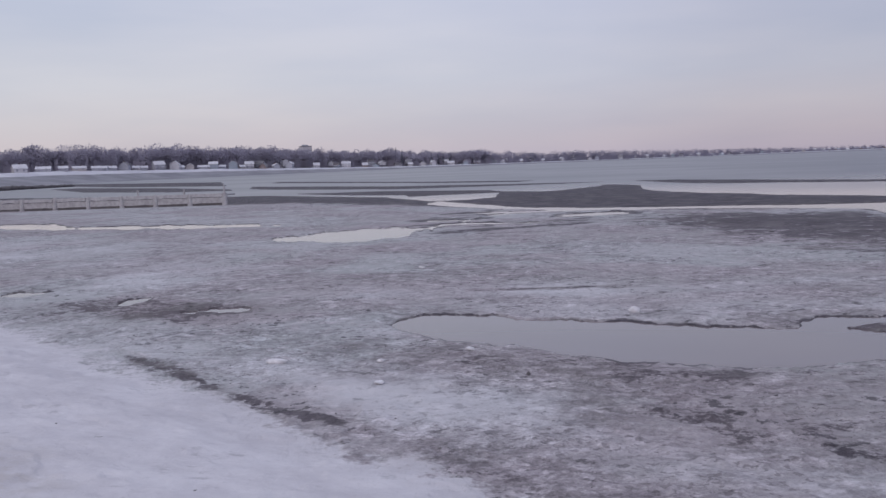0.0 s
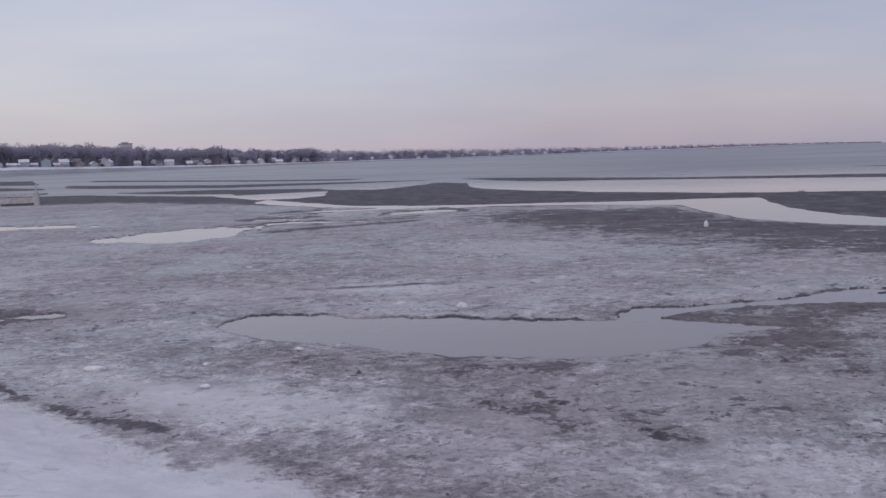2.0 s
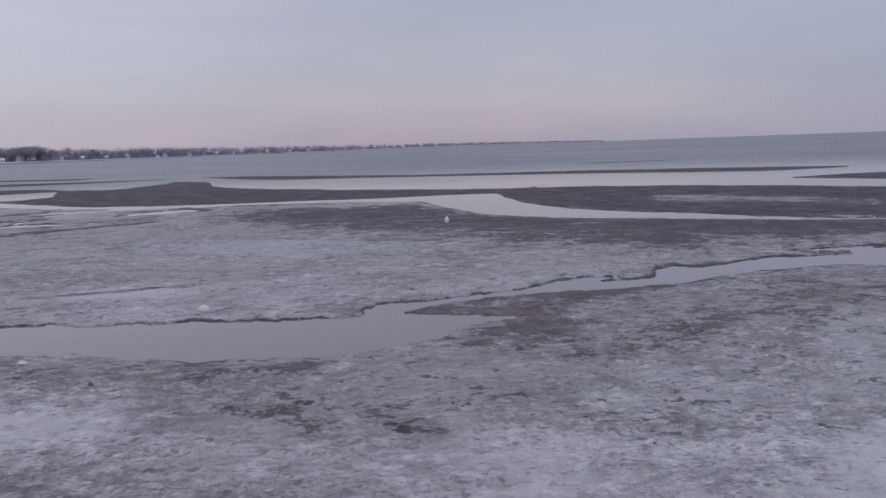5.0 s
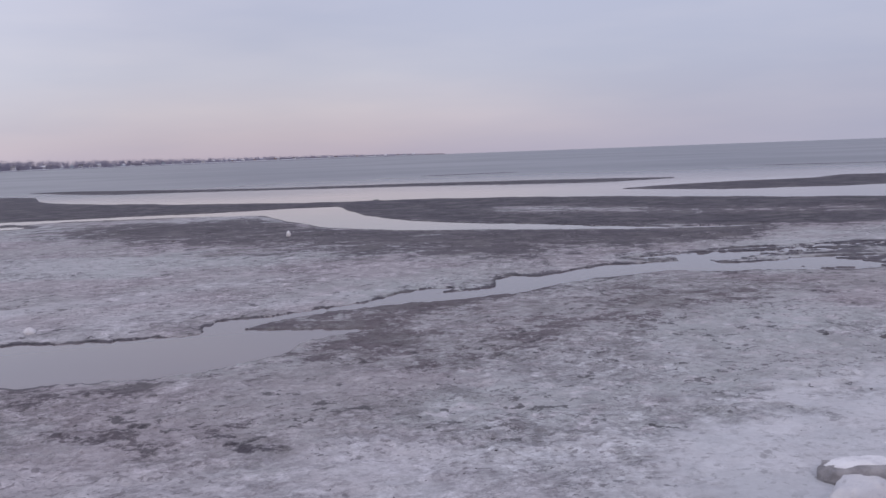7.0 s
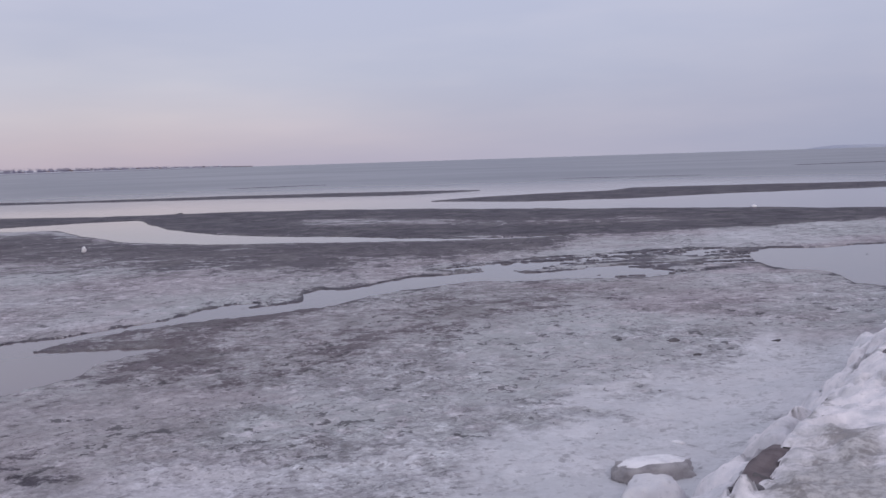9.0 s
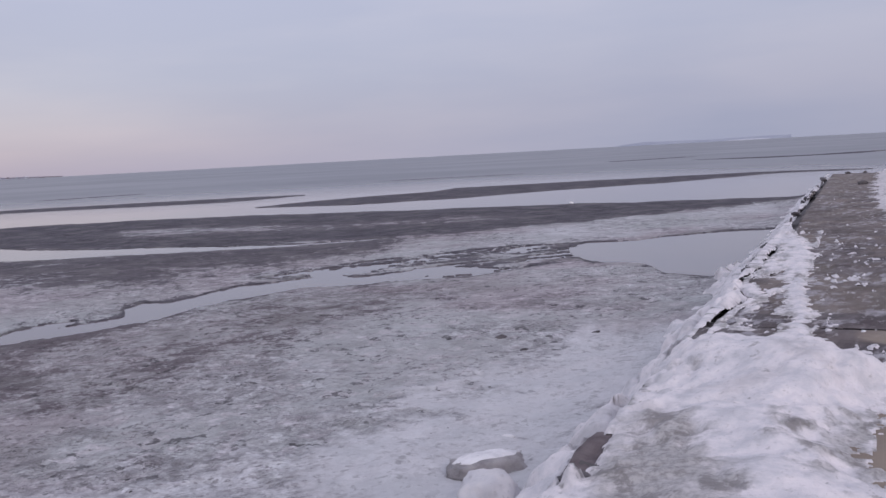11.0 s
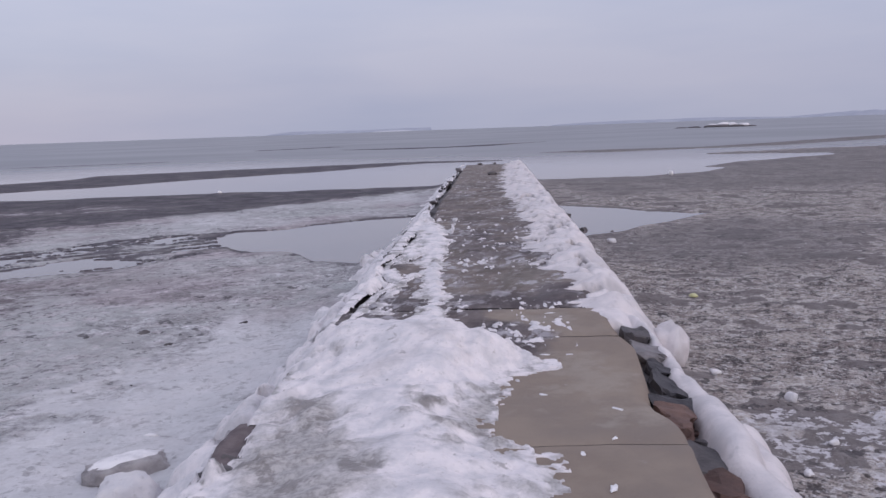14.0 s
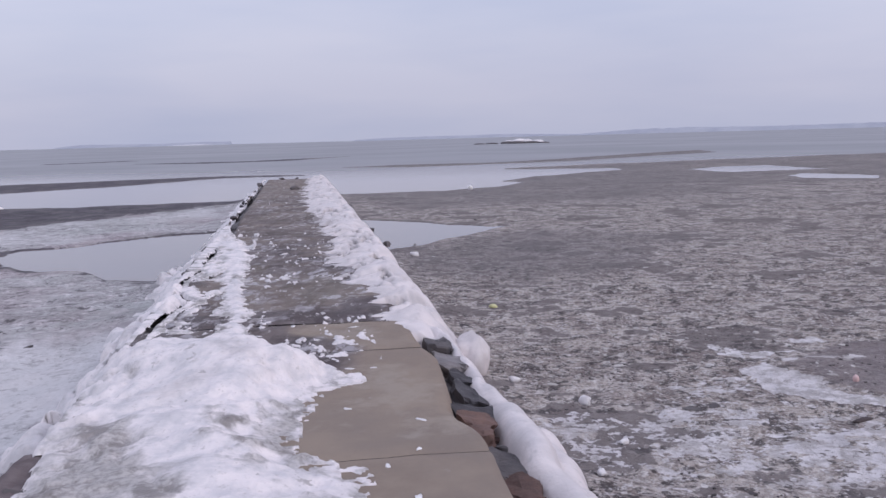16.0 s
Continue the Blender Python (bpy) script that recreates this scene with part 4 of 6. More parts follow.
def left_ice(u, v):
    w1, w2, w3 = fbm(u / 0.45, v / 0.45, 101, 4, 0.6), fbm(u / 0.14, v / 0.14, 105, 3), fbm(u / 0.07, v / 0.07, 106, 2)
    big, small = puffs(u, v, 0.55, 108), puffs(u, v, 0.26, 109)
    t, dirt_shade = np.full(u.shape, -0.05), np.zeros(u.shape)
    # the big mound at the near end, highest where it meets the bare top
    m = inside(u, v, MOUND) + 0.13 * w1 + 0.09 * w2 + 0.04 * w3
    hump = 0.15 * np.exp(-((u - 2.75 + 0.5 * np.clip(0.9 - v, 0, 2)) / 0.65) ** 2) + 0.05 * np.exp(-((v - 0.25) / 0.30) ** 2)
    mound = 0.012 + 0.05 * smooth(0, 0.5, m) + hump * smooth(0.05, 0.5, m) + 0.05 * big * smooth(0, 0.3, m) + 0.035 * w1 * smooth(0, 0.4, m) + 0.015 * w2 + 0.008 * w3
    t = np.maximum(t, np.where(m > 0, mound * smooth(-0.02, 0.05, m), np.clip(0.6 * m, -0.05, 0)))
    # ice frozen over the edge and down the flank, split from the top by a crack
    crack = crack_line(u)
    gap = 0.006 + 0.065 * smooth(0.0, 0.35, fbm(u / 0.55, u * 0 + 9, 119, 4)) * smooth(3.7, 4.6, u) * (1 - 0.6 * smooth(8, 9, u))
    lap = smooth(8.2, 9.2, u) * (0.08 + 0.16 * fbm(u / 0.7, u * 0 + 6, 115, 4, 0.6)) - smooth(16.5, 17.5, u) * 0.12
    crust = np.where(u > 3.6, crack + gap * (1 - smooth(8.2, 9.2, u)) - lap, 1.10 + 0.1 * w1 + 2 * smooth(-1.8, -3.0, u))
    outer = 1.84 + 0.10 * smooth(4, 9, u) + 0.26 * fbm(u / 0.45, v / 2, 113, 4, 0.6)
    e = np.minimum(v - crust, outer - v)
    fall = 0.60 - 0.26 * smooth(1.12, 1.55, v) - 0.26 * smooth(1.45, 1.85, v) + (0.28 * (big - 0.45) + 0.16 * (small - 0.45)) * (1 - 0.8 * smooth(5, 10, u)) + (0.16 * fbm(u / 0.9, v / 0.4, 110, 4, 0.55) + 0.06) * smooth(5, 10, u) + 0.03 * w2 + 0.012 * w3
    fall = fall + 0.10 * np.exp(-((v - 1.22) / 0.12) ** 2) * (0.4 + w1) - 0.14 * smooth(13, 19, u)
    rim = np.where(e > 0, np.maximum(fall - jetty_base(u, v), 0.01) - 0.07 * (1 - smooth(0, 0.09, e)), np.clip(0.8 * e, -0.06, 0) - 0.06)
    hole = fbm(u / 0.42, v / 0.30, 121, 3)
    rim = np.where((hole > 0.34) & (u > -0.3) & (v > 1.25) & (v < 1.6), -0.06, rim)
    rim = np.where(inside(u, v, BARE_ROCK) + 0.05 * w2 > 0, -0.06, rim)
    rim = np.where((fbm(u / 1.3, u * 0 + 2, 123, 4) > -0.12) & (u > 16.0) & (v < 1.40), -0.06, rim)
    # shade in the creases between the flank's lumps is painted by this mask
    dirt_shade = np.where(rim > t, 0.85 * smooth(0.40, 0.15, big) + 0.5 * smooth(0.34, 0.10, small) + 0.25 * smooth(0.2, 0.34, hole), dirt_shade)
    t = np.maximum(t, rim)
    # thin ice beside the crack, and the veins on the top
    inner = np.minimum(crack - gap - v, v - crack + gap + 0.10 + 0.10 * w1 + 0.06 * w2)
    inner = np.where((u > 3.6) & (u < 15), inner, -1)
    vein = np.max([strip(u, v, k) for k in VEINS], axis=0) + 0.09 * w1 + 0.10 * w2 + 0.06 * w3
    thin = 0.5 * fbm(u / 0.6, v / 0.16, 112, 4, 0.65) - 0.10
    vein = np.where((v > 0.45) & (u > 4.2), np.maximum(vein, np.minimum(thin, 0.04)), vein)
    vein = np.where((u > 3.3) & (u < 14) & (v < crack - gap), np.maximum(vein, inner), -1)
    t = np.maximum(t, np.where(vein > 0, (0.005 + 0.022 * smooth(0, 0.2, vein) + 0.02 * small * smooth(0, 0.1, vein) + 0.004 * w2) * smooth(-0.01, 0.03, vein), np.clip(0.5 * vein, -0.05, 0)))
    dirt_shade = np.where((vein > 0) & (m < 0), 0.55 * smooth(0.09, 0.0, vein) + 0.5 * smooth(0.0, 0.5, fbm(u / 0.5, v / 0.16, 128, 4, 0.6)), dirt_shade)
    # crumbs scattered beyond the mound
    crumb = fbm(u / 0.24, v / 0.10, 127, 4, 0.7) - 0.49 + 0.16 * np.exp(-((u - 3.6) / 1.4) ** 2) + 0.08 * np.exp(-((u - 8.5) / 2.5) ** 2) - 0.12 * smooth(11, 15, u) + 0.24 * np.exp(-((u - 3.1) / 0.55) ** 2 - ((v + 0.40) / 0.40) ** 2)
    crumb = np.where(((u > 2.4) | (m > -0.06)) & (u > 0.2) & (v > -0.9) & (v < 0.9), crumb, -1)
    flakes = (crumb > 0) & (t < 0)
    t = np.maximum(t, np.where(crumb > 0, 0.16 * np.clip(crumb, 0, 0.08) + 0.012 * np.clip(crumb, 0, 0.4), np.clip(0.16 * crumb, -0.05, 0)))
    fringe = (m > -0.12 + 0.05 * w1) & (m < 0.03) & (fbm(u / 0.10, v / 0.10, 126, 3, 0.6) > -0.10 + 0.9 * np.clip(-m, 0, 1)) & (v > -0.85) & (v < 1.1) & (u < 2.4)
    t = np.maximum(t, np.where(fringe, 0.006 + 0.010 * np.abs(w2), -0.05))
    on = m > -0.02
    dirt_shade += on * (0.75 * smooth(-0.22, 0.16, inside(u, v, GREY_ICE) + 0.16 * w1 + 0.06 * w2) + 0.45 * smooth(-0.10, 0.10, inside(u, v, GREY_CORE) + 0.10 * w1 + 0.06 * w2))
    dirt_shade += on * 0.62 * np.maximum(smooth(-0.12, 0.12, inside(u, v, SPECKLED) + 0.12 * w1 + 0.10 * w2), smooth(-0.08, 0.08, inside(u, v, SPECKLED_TIP) + 0.10 * w1 + 0.10 * w2)) * (0.55 + 0.9 * np.clip(w3 + w2, -0.5, 0.5))
    dirt_shade += 0.3 * fringe + on * (0.28 * smooth(0.16, 0.0, m) + 0.18 * smooth(0.05, 0.5, fbm(u / 0.6, v / 0.35, 129, 4, 0.6))) + 0.15 * flakes
    return t, np.clip(dirt_shade, 0, 1.2)


def right_ice(u, v):
    w1, w2 = fbm(u / 0.5, v / 0.5, 131, 4, 0.55), fbm(u / 0.14, v / 0.14, 135, 3)
    t, dirt_shade = np.full(u.shape, -0.05), np.zeros(u.shape)
    # a smooth ridge hanging outside the near slab, thin where it leaves the top
    stops = [-2.5, 0, 0.5, 1, 1.5, 2.2, 3, 3.7, 4.3, 5]
    c = np.interp(u, stops, [-1.78, -1.69, -1.64, -1.64, -1.65, -1.63, -1.60, -1.58, -1.48, -1.40]) + 0.05 * fbm(u / 0.6, u * 0, 133, 3)
    w = np.interp(u, stops, [0.24, 0.195, 0.175, 0.19, 0.195, 0.15, 0.11, 0.085, 0.13, 0.2])
    k = np.abs(v - c) / w
    crest = 0.56 + 0.08 * fbm(u / 0.8, u * 0 + 5, 134, 3) + 0.06 * smooth(2.5, 4.0, u)
    dome = 0.14 + (crest - 0.14) * np.clip(1 - k ** 2.4, 0, 1) ** 0.6
    fold = puffs(u + 1.2 * v, v, 0.62, 143)
    dome += 0.06 * (fold - 0.5) * np.clip(1 - k ** 2, 0, 1)
    # lower lobes against its outer side
    k2 = np.hypot((v - c + 0.75 * w + 0.08 * fbm(u / 0.5, u * 0 + 8, 136, 3)) / 0.19, 0.34 + 1.8 * fbm(u / 0.45, u * 0 + 7, 135, 3))
    dome = np.maximum(dome, 0.08 + 0.36 * np.sqrt(np.clip(1 - k2 ** 2, 0, 1)))
    ridge = np.where((k < 1) | (k2 < 1), dome - jetty_base(u, v), -0.05)
    t = np.maximum(t, np.where(u < 5.0, np.maximum(ridge, -0.05), -0.05))
    # painted shade in the creases between folds
    dirt_shade += 0.35 * smooth(0.30, 0.12, fold) * (u < 4.5)
    # ice over the top's edge further out, ending in ragged fingers
    comb = fbm(u / 0.13, v / 1.1, 137, 4, 0.65)
    inner = np.interp(u, [3.45, 3.62, 3.78, 4.15, 4.9, 6.06, 6.93, 9.1, 12.3, 15.8, 21.2, 28, 34.4, 41], [-1.60, -1.48, -1.27, -1.17, -1.04, -0.95, -0.84, -0.72, -0.72, -0.70, -0.42, -0.46, -0.66, -0.7]) + 0.34 * comb * smooth(3.9, 5, u) + 0.10 * w1
    outer = -(1.90 + 0.22 * fbm(u / 0.6, v / 2, 138, 4, 0.6))
    e = np.minimum(inner - v, v - outer)
    lumps = puffs(u, v, 0.55, 139)
    top = JET_TOP + 0.006 + 0.04 * smooth(0.03, 0.5, inner - v) + 0.10 * (lumps - 0.2) * smooth(0.1, 0.5, inner - v) + 0.02 * w2
    top = top - 0.07 * smooth(4.5, 3.5, u) * smooth(1.2, 1.4, -v)
    top = top - 0.20 * smooth(1.35, 1.70, -v) - 0.40 * smooth(1.60, 1.95, -v) + (0.05 * w1 + 0.16 * (lumps - 0.45)) * smooth(1.2, 1.6, -v)
    t = np.maximum(t, np.where((e > 0) & (u > 3.4), np.maximum(top - jetty_base(u, v), 0.006) * smooth(-0.03, 0.05, e), np.where(u > 3.4, np.clip(0.5 * e, -0.05, 0), -0.05)))
    hole = fbm(u / 0.32, v / 0.16, 141, 4, 0.6)
    t = np.where((hole > 0.34 - 0.22 * smooth(0.5, 0.0, inner - v)) & (u > 4.6) & (v > -1.40), -0.05, t)
    t = np.where((t > 0.03) & (u > 5), np.maximum(t - 0.05 * smooth(0.12, 0.4, hole), 0.006), t)
    # further out, shade of pocks and lump creases goes into the colour too
    return t, dirt_shade + (0.8 * smooth(0.10, 0.34, hole) + 0.4 * smooth(0.34, 0.1, lumps) + 0.5 * smooth(0.2, 0.0, inner - v)) * smooth(4.5, 6, u)


def drape(name, us, vs, thick, label, material):
    uu, vv = np.meshgrid(us, vs, indexing="ij")
    if thick is left_ice:                  # the net's lines run along the crack
        vv = vv + (crack_line(uu) - 1.08) * np.exp(-((vv - 1.08) / 0.30) ** 2) * smooth(3.4, 4.0, uu)
    t, dirt_shade = thick(uu, vv)
    z = jetty_base(uu, vv) + np.maximum(t, -0.03)
    x, y = jet_xy(uu, vv)
    on = t > 0
    keep = on[:-1, :-1] | on[1:, :-1] | on[:-1, 1:] | on[1:, 1:]
    ob = grid_mesh(name, np.stack([x.ravel(), y.ravel(), z.ravel()], 1), len(us), len(vs), keep, dict(dirt_shade=dirt_shade.ravel()), material)
    return tagged(ob, label, "ice", kind="stuff")


near_us = np.concatenate([np.arange(-3.2, 6.0, 0.024), np.arange(6.0, 14.0, 0.033)])
far_us = np.arange(13.965, JET_END + 0.5, 0.07)
all_us = np.concatenate([near_us, far_us])
drape("ice_crust", all_us, np.arange(-0.95, 2.3, 0.021), left_ice, "white and dirty grey ice crust frozen over the jetty, shade painted in its creases", MAT_SNOW)
drape("ice_crust", all_us, np.arange(-2.3, -0.1, 0.024), right_ice, "smooth white ice ridge hanging along the jetty edge", MAT_GLAZE)


def lump(name, material, size, seed, rough=0.25, parent=None, label="", flat=0.0, detail=2):
    """A stone or a piece of ice, its foot at its origin."""
    bm = bmesh.new()
    bmesh.ops.create_icosphere(bm, subdivisions=detail, radius=1.0)
    for v in bm.verts:
        d = noise.noise(v.co * 1.3 + Vector((seed * 3.7, seed, 0))) + 0.5 * noise.noise(v.co * 3.1 + Vector((0, seed * 1.9, seed)))
        v.co *= 1 + rough * d
        if flat and v.co.z > 1 - flat:
            v.co.z = 1 - flat + 0.2 * (v.co.z - 1 + flat)
        v.co = Vector((v.co.x * size[0] / 2, v.co.y * size[1] / 2, (v.co.z + 0.75) * size[2] / 1.6))
    for f in bm.faces:
        f.smooth = True
    return part(name, bm, material, parent, label)


def rock(name, material, size, seed, parent=None, label=""):
    """An angular broken stone, its foot at its origin."""
    rg = random.Random(seed)
    bm = bmesh.new()
    for k in range(16):
        d = Vector((rg.gauss(0, 1), rg.gauss(0, 1), rg.gauss(0, 1))).normalized() * rg.uniform(0.8, 1.1)
        bm.verts.new((d.x * size[0] / 2, d.y * size[1] / 2, (d.z + 0.8) * size[2] / 1.8))
    hull = bmesh.ops.convex_hull(bm, input=bm.verts[:])
    bmesh.ops.delete(bm, geom=[g for g in hull["geom_interior"] if isinstance(g, bmesh.types.BMVert)], context="VERTS")
    bmesh.ops.bevel(bm, geom=bm.edges[:], offset=0.03 * max(size), segments=1, affect="EDGES", clamp_overlap=True)
    for v in bm.verts:
        v.co = Vector((max(-0.55, min(0.55, v.co.x / size[0])) * size[0], max(-0.55, min(0.55, v.co.y / size[1])) * size[1], max(-0.2, min(1.0, v.co.z / size[2])) * size[2]))
    return part(name, bm, material, parent, label)


def craggy(name, material, size, seed, flat, parent=None, label="", detail=4):
    """A worn block of ice with ledges and pits, its foot at its origin."""
    bm = bmesh.new()
    bmesh.ops.create_icosphere(bm, subdivisions=detail, radius=1.0)
    for v in bm.verts:
        c = v.co.copy()
        square = max(abs(c.x), abs(c.y), abs(c.z))
        c *= (1 - 0.55) + 0.55 / square if flat else 1.0
        k = Vector((seed, seed * 0.7, 0))
        c *= 1 + 0.20 * noise.noise(v.co * 1.6 + k) - 0.14 * abs(noise.noise(v.co * 4.1 + k)) + 0.05 * noise.noise(v.co * 9 + k)
        v.co = Vector((c.x * size[0] / 2, c.y * size[1] / 2, (c.z + 0.7) * size[2] / 1.7))
    for f in bm.faces:
        f.smooth = True
    return part(name, bm, material, parent, label)


rng = random.Random(7)
for k in range(60):                       # stones that show in the cracks of the seaward flank
    u = 0.2 + 38 * (k / 60) ** 1.5 + rng.uniform(-0.25, 0.25)
    v = rng.uniform(1.16, 1.50)
    s = rng.uniform(0.12, 0.30) * (1.0 if u < 15 else 0.9)
    ob = rock("stone", MAT_STONE, (s * 1.5, s, s * 0.7), k, JETTY)
    x, y = jet_xy(u, v)
    ob.matrix_basis = pose(x, y, float(jetty_base(np.array(u), np.array(v))) - rng.uniform(0.02, 0.12) - (0.10 if u < 14 else 0), rng.uniform(-15, 15), rng.uniform(-15, 15), math.degrees(JET_ANGLE) + rng.uniform(-50, 50))
for k in range(70):                       # rubble between the slab and the ice ridge
    u, v = -1.2 + 5.6 * k / 70 + rng.uniform(-0.1, 0.1), rng.uniform(-1.56, -1.27)
    s = rng.uniform(0.05, 0.13)
    red = rng.random() < (0.6 if u < 1.4 else 0.1)
    ob = rock("brick" if red else "stone", MAT_BRICK if red else MAT_STONE, (s * 2.2, s * 1.2, s * 0.45), 60 + k, JETTY)
    x, y = jet_xy(u, v)
    ob.matrix_basis = pose(x, y, JET_TOP - 0.31 + rng.uniform(0, 0.06), rng.uniform(-15, 15), rng.uniform(-15, 15), math.degrees(JET_ANGLE) + rng.uniform(-80, 80))
flat_rock = craggy("stone", plain("brown_stone", (0.125, 0.098, 0.104), (0.19, 0.155, 0.16), 6, 0.8, 0.7), (1.15, 0.32, 0.36), 31.0, True, JETTY, "large dark brown stone under the ice")
rx0, ry0 = jet_xy(0.48, 1.24)
flat_rock.matrix_basis = pose(rx0, ry0, JET_TOP - 0.36, 10, 0, math.degrees(JET_ANGLE) + 2)
for k, (u, v, s) in enumerate([(19.3, -1.98, 0.4), (27.5, -1.9, 0.4), (31, -0.2, 0.3), (40.5, 0.4, 0.24), (40.8, -0.3, 0.2)]):
    ob = rock("stone", MAT_STONE, (s * 1.3, s, s * 0.7), 200 + k, JETTY)
    x, y = jet_xy(u, v)
    z = JET_TOP - 0.04 if abs(v) < 1.2 else float(jetty_base(np.array(u), np.array(v))) - 0.02
    ob.matrix_basis = pose(x, y, max(z, -0.02), 0, 0, k * 47)


def broken_block(name, material, size, seed, parent=None, label=""):
    """A broken block with chipped corners and uneven faces, its foot at its origin."""
    bm = bmesh.new()
    bmesh.ops.create_cube(bm, size=1.0)
    bmesh.ops.subdivide_edges(bm, edges=bm.edges[:], cuts=4, use_grid_fill=True)
    k = Vector((seed, seed * 0.6, seed * 0.3))
    for v in bm.verts:
        corner = abs(v.co.x * v.co.y) * 4
        c = v.co * (1 - 0.16 * corner ** 1.5)
        c += 0.16 * noise.noise_vector(v.co * 2.1 + k) + 0.05 * noise.noise_vector(v.co * 7 + k)
        c.z += 0.10 * (noise.cell(v.co * 2.6 + k) - 0.5) * (1 if v.co.z > 0.4 else 0)
        v.co = Vector((c.x * size[0], c.y * size[1], (c.z + 0.5) * size[2]))
    return part(name, bm, material, parent, label)


# blocks wedged between the slab and the ice: grey concrete, dark slate, worn brick
# grey block and slate colours are darkened to hold the deep gap's shade
MAT_GREYBLOCK = plain("grey_concrete", (0.17, 0.155, 0.165), (0.26, 0.24, 0.25), 4, 0.7, 0.5)
MAT_SLATE = plain("shaded_wet_slate", (0.040, 0.037, 0.045), (0.080, 0.074, 0.084), 5, 0.75, 0.5, 0.4)
MAT_REDSTONE = plain("worn_red_brick", (0.20, 0.125, 0.108), (0.13, 0.088, 0.082), 7, 0.8, 0.6, 0.2)
for u, v, size, mat, drop, tilt, lab in (
        (3.58, -1.44, (0.42, 0.26, 0.20), MAT_STONE, 0.24, 6, "brownish concrete block under the edge of the ice"),
        (3.16, -1.46, (0.62, 0.28, 0.18), MAT_GREYBLOCK, 0.27, 14, "cracked grey concrete block frosted with ice"),
        (2.66, -1.49, (0.50, 0.24, 0.18), MAT_SLATE, 0.31, 14, "dark wet slate block wedged beside the slab, the gap's shade in its colour"),
        (2.20, -1.46, (0.62, 0.26, 0.20), MAT_SLATE, 0.33, 16, "broad dark wet slate block wedged beside the slab, the gap's shade in its colour"),
        (1.76, -1.42, (0.42, 0.28, 0.18), MAT_SLATE, 0.32, 6, "dark wet slate block wedged beside the slab, the gap's shade in its colour"),
        (1.40, -1.37, (0.36, 0.26, 0.14), MAT_REDSTONE, 0.25, 12, "worn reddish brown brick beside the slab"),
        (1.14, -1.36, (0.26, 0.20, 0.12), MAT_REDSTONE, 0.23, -6, "worn reddish brown brick beside the slab"),
        (0.66, -1.40, (0.52, 0.24, 0.14), MAT_STONE, 0.31, 8, "dark wet stone beside the slab"),
        (0.24, -1.42, (0.40, 0.24, 0.14), MAT_BRICK, 0.30, -4, "brown broken brick beside the slab"),
        (-0.06, -1.44, (0.30, 0.18, 0.12), MAT_REDSTONE, 0.28, -4, "rounded reddish brown stone beside the slab"),
        (-0.46, -1.42, (0.46, 0.24, 0.14), MAT_STONE, 0.29, 6, "dark wet stone beside the slab")):
    wedge = broken_block("block", mat, size, u * 3.7 + 9, JETTY, lab)
    wx, wy = jet_xy(u, v)
    wedge.matrix_basis = pose(wx, wy, JET_TOP - drop - 0.01, 0, 0, math.degrees(JET_ANGLE) - 3) @ pose(0, 0, 0, tilt, 2, 0)
# ---- the far shore ----
SHORE_AZ = [-34.2, -33.5, -32.0, -28.0, -22.6, -17.0, -10.0, 2.6, 12.3, 21.4, 24.2, 34.0, 70.0]
SHORE_D = [2500, 2350, 2300, 2100, 1800, 1500, 1150, 800, 600, 455, 425, 360, 300]
SHORE_Z = [0.2, 0.8, 1.6, 2.4, 2.0, 1.0, 0.8, 1.5, 4.0, 5.0, 4.6, 4.0, 4.0]
TREE_H = [2, 3, 5.5, 7.5, 8, 10, 12, 16.5, 17.5, 13.5, 13.5, 13.0, 13.0]


def shore(az, values):
    return float(np.interp(az, SHORE_AZ, values))


def polar(az, d):
    return -d * math.sin(radians(az)), d * math.cos(radians(az))


def make_shore():
    az = np.arange(-34.2, 60.0, 0.12)
    d, zb = np.interp(az, SHORE_AZ, SHORE_D), np.interp(az, SHORE_AZ, SHORE_Z)
    d = d * (1 + 0.012 * fbm(az / 1.3, az * 0, 151, 4))
    for name, stops, mat, label in (
            ("far_mud", ((-75, -0.4, 0), (-55, 0.12, 0), (-30, 0.2, 0.25), (-8, 0.25, 0.68)), MAT_FARMUD, "grey frozen mud below the far beach"),
            ("far_beach", ((-8.5, 0.3, 0.66), (-5, 0.45, 0.78), (0, 0.4, 0.92), (12, 0.5, 1.0)), MAT_FARSNOW, "snow-covered far beach"),
            ("far_land", ((11.5, 0.45, 1.0), (40, 0.6, 1.0), (150, 2.0, 1.0), (500, 3.0, 1.0), (520, -2, 0)), MAT_SHOREGRASS, "scrubby far land behind the beach")):
        rows = []
        for k, (off, lift, f) in enumerate(stops):
            r = d + off
            rows.append(np.stack([-r * np.sin(np.radians(az)), r * np.cos(np.radians(az)), lift + f * zb + 0.15 * fbm(az / 0.4, az * 0 + k, 153, 3)], 1))
        tagged(grid_mesh(name, np.concatenate(rows), len(stops), len(az), None, None, mat), label, "shore", kind="structure")


